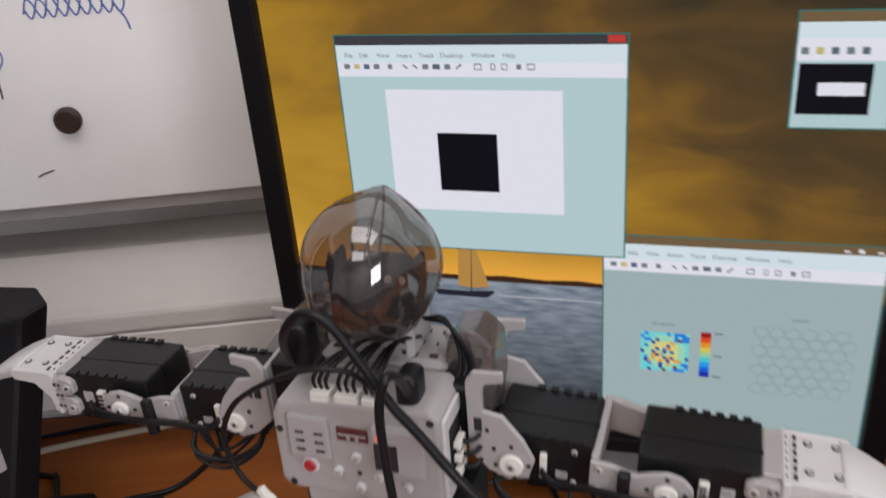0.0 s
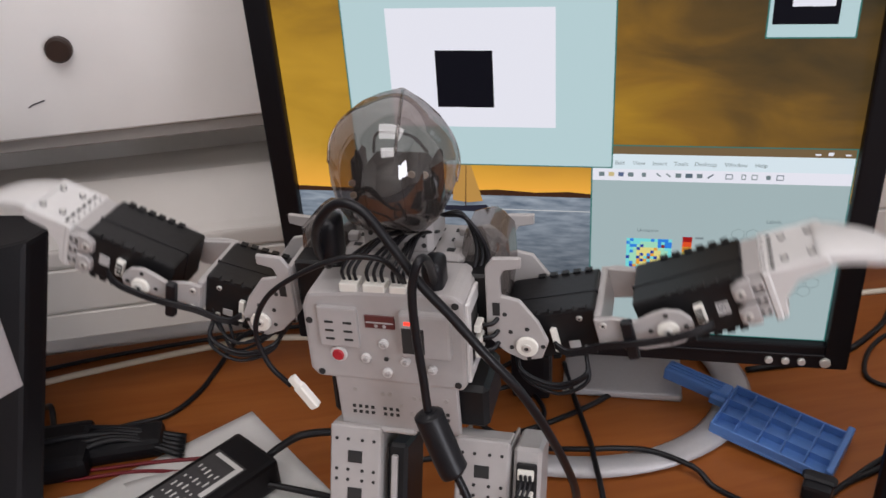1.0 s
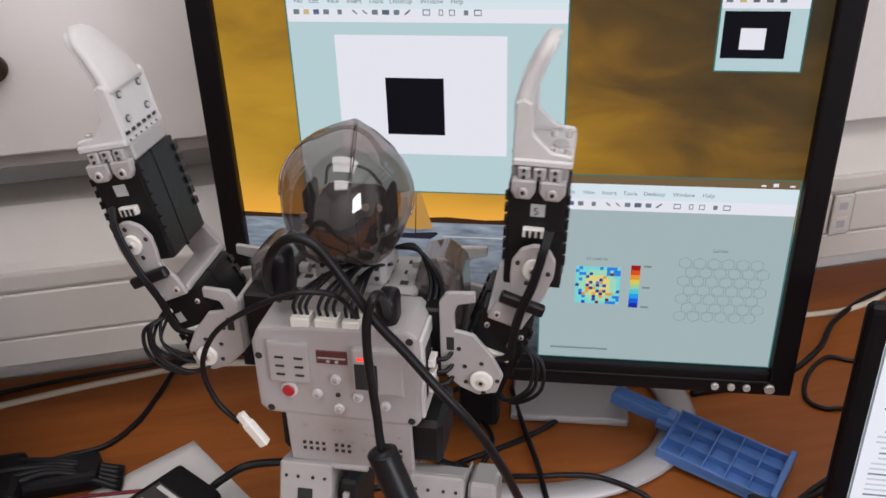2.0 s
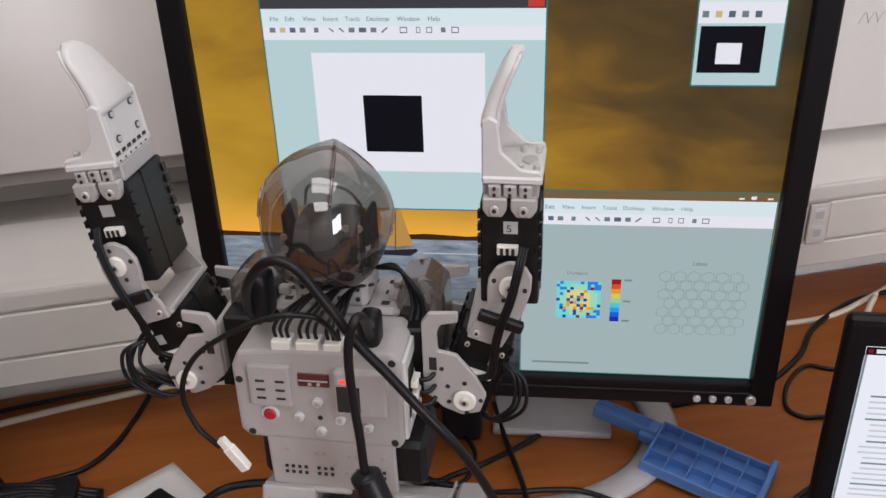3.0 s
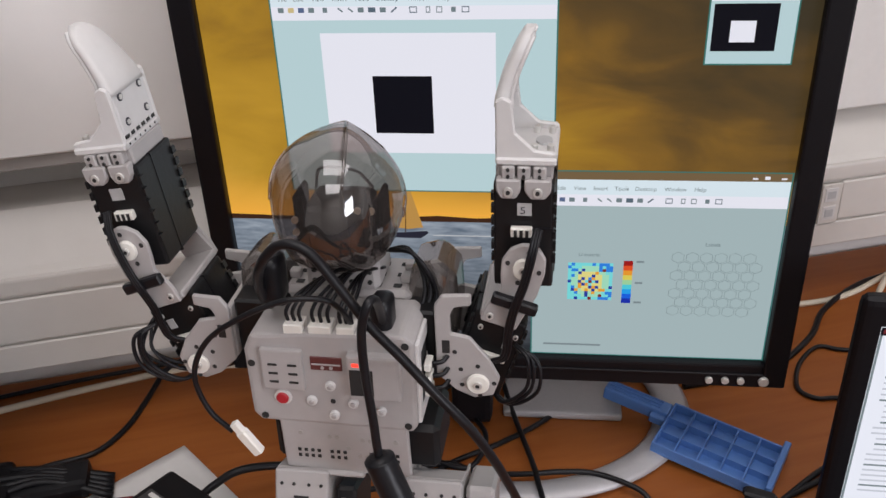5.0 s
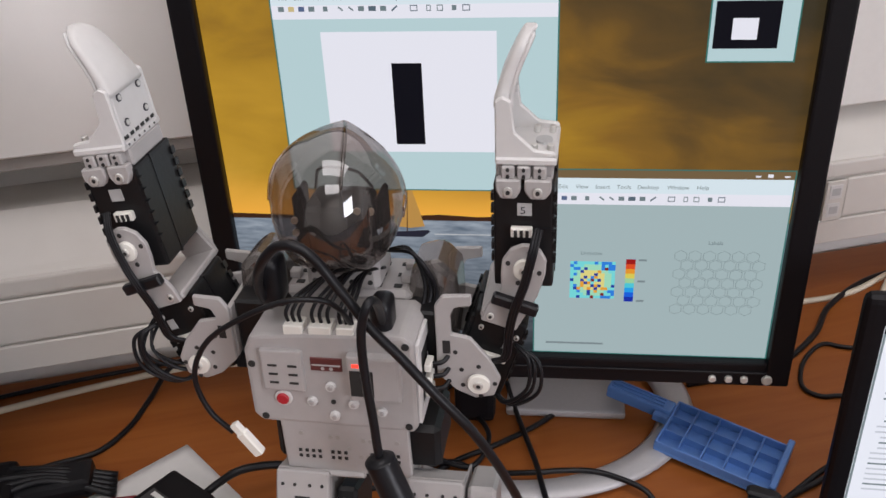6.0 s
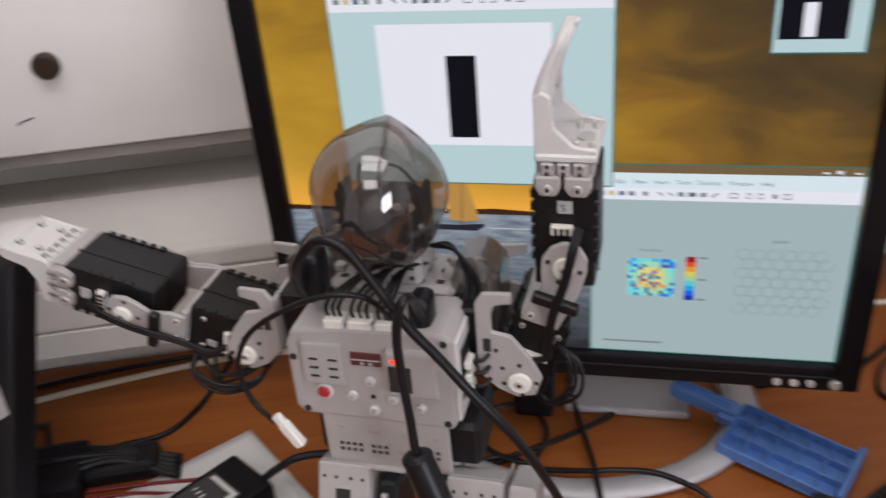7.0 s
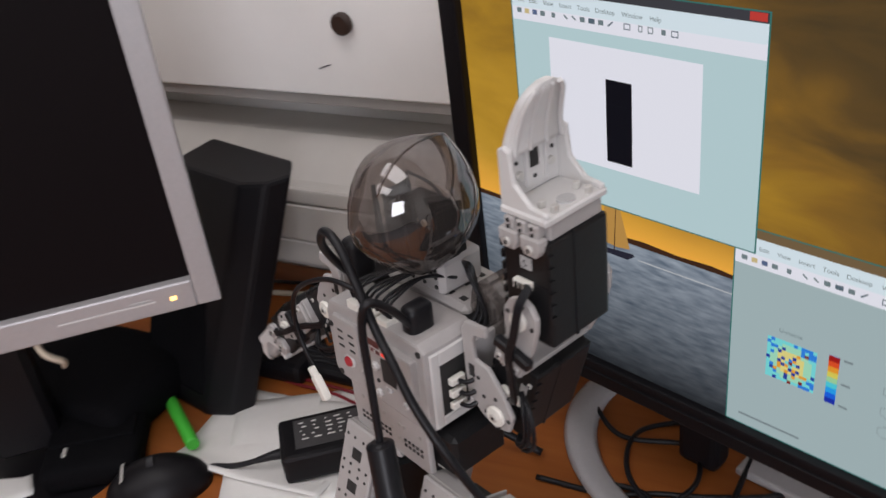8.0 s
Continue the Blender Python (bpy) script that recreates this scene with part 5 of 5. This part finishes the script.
def small_things():
    p = thing("marker_pen", pose(-0.483, 0.382, DESK + 0.010, 0, -4, -15), "bright green marker pen with a blue cap on the desk", "pen")
    part("barrel", moved(disc(0, -0.045, 0.060, 0, 0.0065, 14, 0.001, None, "x"), Matrix.Identity(4)), GREEN, p)
    part("cap", moved(disc(0, 0.060, 0.088, 0, 0.0070, 14, 0.001, None, "x"), Matrix.Identity(4)), BLUE, p, "blue cap")
    m = thing("computer_mouse", pose(-0.4261, 0.3252, DESK, 0, 0, -30), "glossy black computer mouse on the desk", "mouse")
    own = bmesh.new()
    bmesh.ops.create_uvsphere(own, u_segments=28, v_segments=16, radius=1)
    for v in own.verts:
        v.co = Vector((v.co.x * 0.029, v.co.y * 0.047, max(0.0, v.co.z) * 0.034))
    part("shell", own, BEZEL, m, "", None, True)
    part("wheel", disc(0, -0.003, 0.003, 0.033, 0.006, 14, 0, None, "y"), RUBBER, m)
    part("badge", moved(box(-0.012, 0.012, -0.002, 0.002, 0, 0.0004), pose(0, -0.026, 0.0290, 30, 0, 0)), STEEL, m)
    # two made-up cases, strap and zip included, fill an unidentified black area
    d = thing("dark_case", pose(-0.5801, 0.3846, DESK, 0, 0, 20), "dark soft case added to fill the black area under the silver monitor", "case")
    part("body", box(-0.15, 0.060, -0.085, 0.045, 0.0, 0.046, 0.018, None, 4), CLOTHBLACK, d, "", None, True)
    part("strap", tube([(-0.05, -0.05, 0.03), (-0.02, -0.075, 0.02), (0.03, -0.075, 0.012), (0.06, -0.05, 0.02)], 0.006, 8, 8), BEZEL, d)
    d2 = thing("dark_case", pose(-0.5097, 0.3278, DESK, 0, 0, -35), "dark folded case added to fill the black area on the paper", "case")
    part("body", box(-0.085, 0.055, -0.060, 0.030, 0.001, 0.028, 0.012, None, 4), CLOTHBLACK, d2, "", None, True)
    part("flap", box(-0.080, 0.020, -0.055, 0.024, 0.027, 0.031, 0.002, None, 2), CLOTHBLACK, d2, "folded flap")
    part("zip_pull", box(0.022, 0.034, -0.040, -0.036, 0.0275, 0.0295, 0.0006), STEEL, d2, "small metal zip pull")


small_things()


def wall_details():
    o = thing("socket_plate", WALL @ pose(0.279, -0.0004, 0.8745), "cream data socket plate set in the trunking", "socket")
    part("plate", box(-0.0105, 0.0105, -0.002, 0.001, -0.0215, 0.0215, 0.0006), TRUNK, o)
    for z in (-0.010, 0.010):
        jack = part("jack", box(-0.0075, 0.0065, -0.0026, -0.0015, z - 0.0075, z + 0.0075, 0.0004), WHITE, o)
        part("opening", box(-0.005, 0.004, -0.0029, -0.0024, z - 0.004, z + 0.004), LABELGREY, jack)
    k = thing("round_socket", WALL @ pose(0.384, 0.0, 0.8750), "round grey socket on the trunking", "socket")
    part("face", disc(0, -0.006, 0.0, 0, 0.0165, 28, 0.0015), LABELGREY, k)
    part("ring", disc(0, -0.0075, -0.006, 0, 0.0125, 28, 0.0006), SILVER, k)
    g = thing("magnet", WALL @ pose(-0.4690, 0.0215, 1.0855), "dark brown round magnet on the whiteboard", "magnet")
    part("body", disc(0, -0.009, 0.0, 0, 0.0105, 28, 0.002, None), material("magnet_brown", (0.035, 0.018, 0.012), 0.5), g)


wall_details()


def pen_marks():
    blue = material("marker_blue", (0.10, 0.16, 0.42), 0.6)
    m = thing("pen_marks", WALL @ pose(0, 0.0216, 0), "faint blue and black pen strokes on the whiteboard", "marks")
    part("stroke", tube([(-0.506, 0, 1.0390), (-0.501, 0, 1.0415), (-0.497, 0, 1.0425), (-0.492, 0, 1.0440)], 0.0006, 6, 6), INK, m)
    rng = random.Random(4)
    x = -0.482
    for i in range(9):
        part("stroke", tube([(x, 0, 1.169), (x + 0.004, 0, 1.178 + rng.uniform(0, 0.006)), (x + 0.009, 0, 1.173), (x + 0.005, 0, 1.165), (x + 0.001, 0, 1.172)], 0.0007, 6, 6), blue, m)
        x += 0.0083
    part("stroke", tube([(x - 0.006, 0, 1.168), (x - 0.001, 0, 1.160), (x + 0.001, 0, 1.151)], 0.0007, 6, 6), blue, m)
    part("stroke", tube([(-0.518, 0, 1.124), (-0.510, 0, 1.131), (-0.507, 0, 1.139), (-0.511, 0, 1.146), (-0.520, 0, 1.146)], 0.0007, 6, 6), blue, m)
    part("stroke", tube([(-0.5155, 0, 1.106), (-0.5150, 0, 1.118)], 0.0007, 6, 4), INK, m)
    pale = material("marker_pale", (0.62, 0.60, 0.59), 0.6)
    for i in range(5):
        part("stroke", tube([(0.300 + 0.010 * i, 0, 1.068), (0.306 + 0.010 * i, 0, 1.078), (0.311 + 0.010 * i, 0, 1.068)], 0.0005, 6, 6), pale, m)


pen_marks()


def unseen_ceiling_panels():
    # invented panel housings, never in view, placed at the two overhead lights
    for c in ((0.15, -0.15), (0.2, -1.7)):
        l = thing("ceiling_lamp", pose(c[0], c[1], 2.62), "broad white ceiling light panel, unseen, added to soften the light", "lamp", "ceiling lamps")
        part("housing", box(-0.92, 0.92, -0.47, 0.47, -0.035, -0.002, 0.004), WHITE, l)


unseen_ceiling_panels()


def motions():
    """Arms raised together, one lowered again; the shapes on the screen change with them."""
    up_r = [(0, -3), (0.75, -3), (1.0, 14), (1.2, 27), (1.5, 47), (1.7, 59), (2.2, 72), (8, 72)]
    up_l = [(0, -2), (0.75, -2), (1.0, 14), (1.2, 23), (1.5, 41), (1.7, 52), (2.2, 69.5), (6.2, 69.5), (6.5, 46.5), (6.8, 28), (7.0, 16), (7.2, 6), (7.5, -9), (7.75, -22), (8, -34)]
    el_r = [(0, 0), (0.75, 0), (1.0, 8), (1.2, 12), (1.5, 15), (2.2, 18), (8, 18)]
    el_l = [(0, 0), (0.75, 0), (1.0, 8), (1.2, 12), (1.5, 11), (2.2, 13), (6.2, 13), (6.5, 5), (6.8, 0), (7.2, -2), (7.5, -8), (8, -9)]
    for s, ups, els in ((1, up_r, el_r), (-1, up_l, el_l)):
        upper, fore = ARMS[s]
        times = sorted({t for t, _ in ups + els})
        at = lambda rows, t: float(np.interp(t, [r[0] for r in rows], [r[1] for r in rows]))
        rows_u, rows_f = [], []
        for t in times:
            a, e = at(ups, t), at(els, t)
            base = pose(s * SX[s], 0, SZ[s]) @ pose(0, 0, 0, 0, -s * a, 0)
            rows_u.append((t, base))
            rows_f.append((t, base @ pose(s * UP, 0, 0, 0, -s * e, 0)))
        walk(upper, rows_u)
        walk(fore, rows_f)
    for i, bar in enumerate(BARS):
        y = -0.0019 - 0.0002 * i
        square = pose((-0.0695, -0.0496)[i], y, 0.2048)
        narrow = pose(-0.0567, y, (0.2127, 0.1959)[i])
        walk(bar, [(0, square), (5.1, square), (5.2, narrow), (8, narrow)])
    for i, chip in enumerate(CHIPS):
        d = 2 * i - 1
        y = -0.0009 - 0.0002 * i
        wide, turning = pose(0.1619 + 0.0058 * d, y, 0.2565, 0, 89, 0), pose(0.1595 + 0.0048 * d, y, 0.2552, 0, 45, 0)
        square, tall = pose(0.1570 + 0.0038 * d, y, 0.2539), pose(0.1559, y, 0.2532 + 0.0036 * d)
        walk(chip, [(0, wide), (1.07, wide), (1.1, turning), (1.13, square), (6.5, square), (6.57, tall), (8, tall)])


motions()
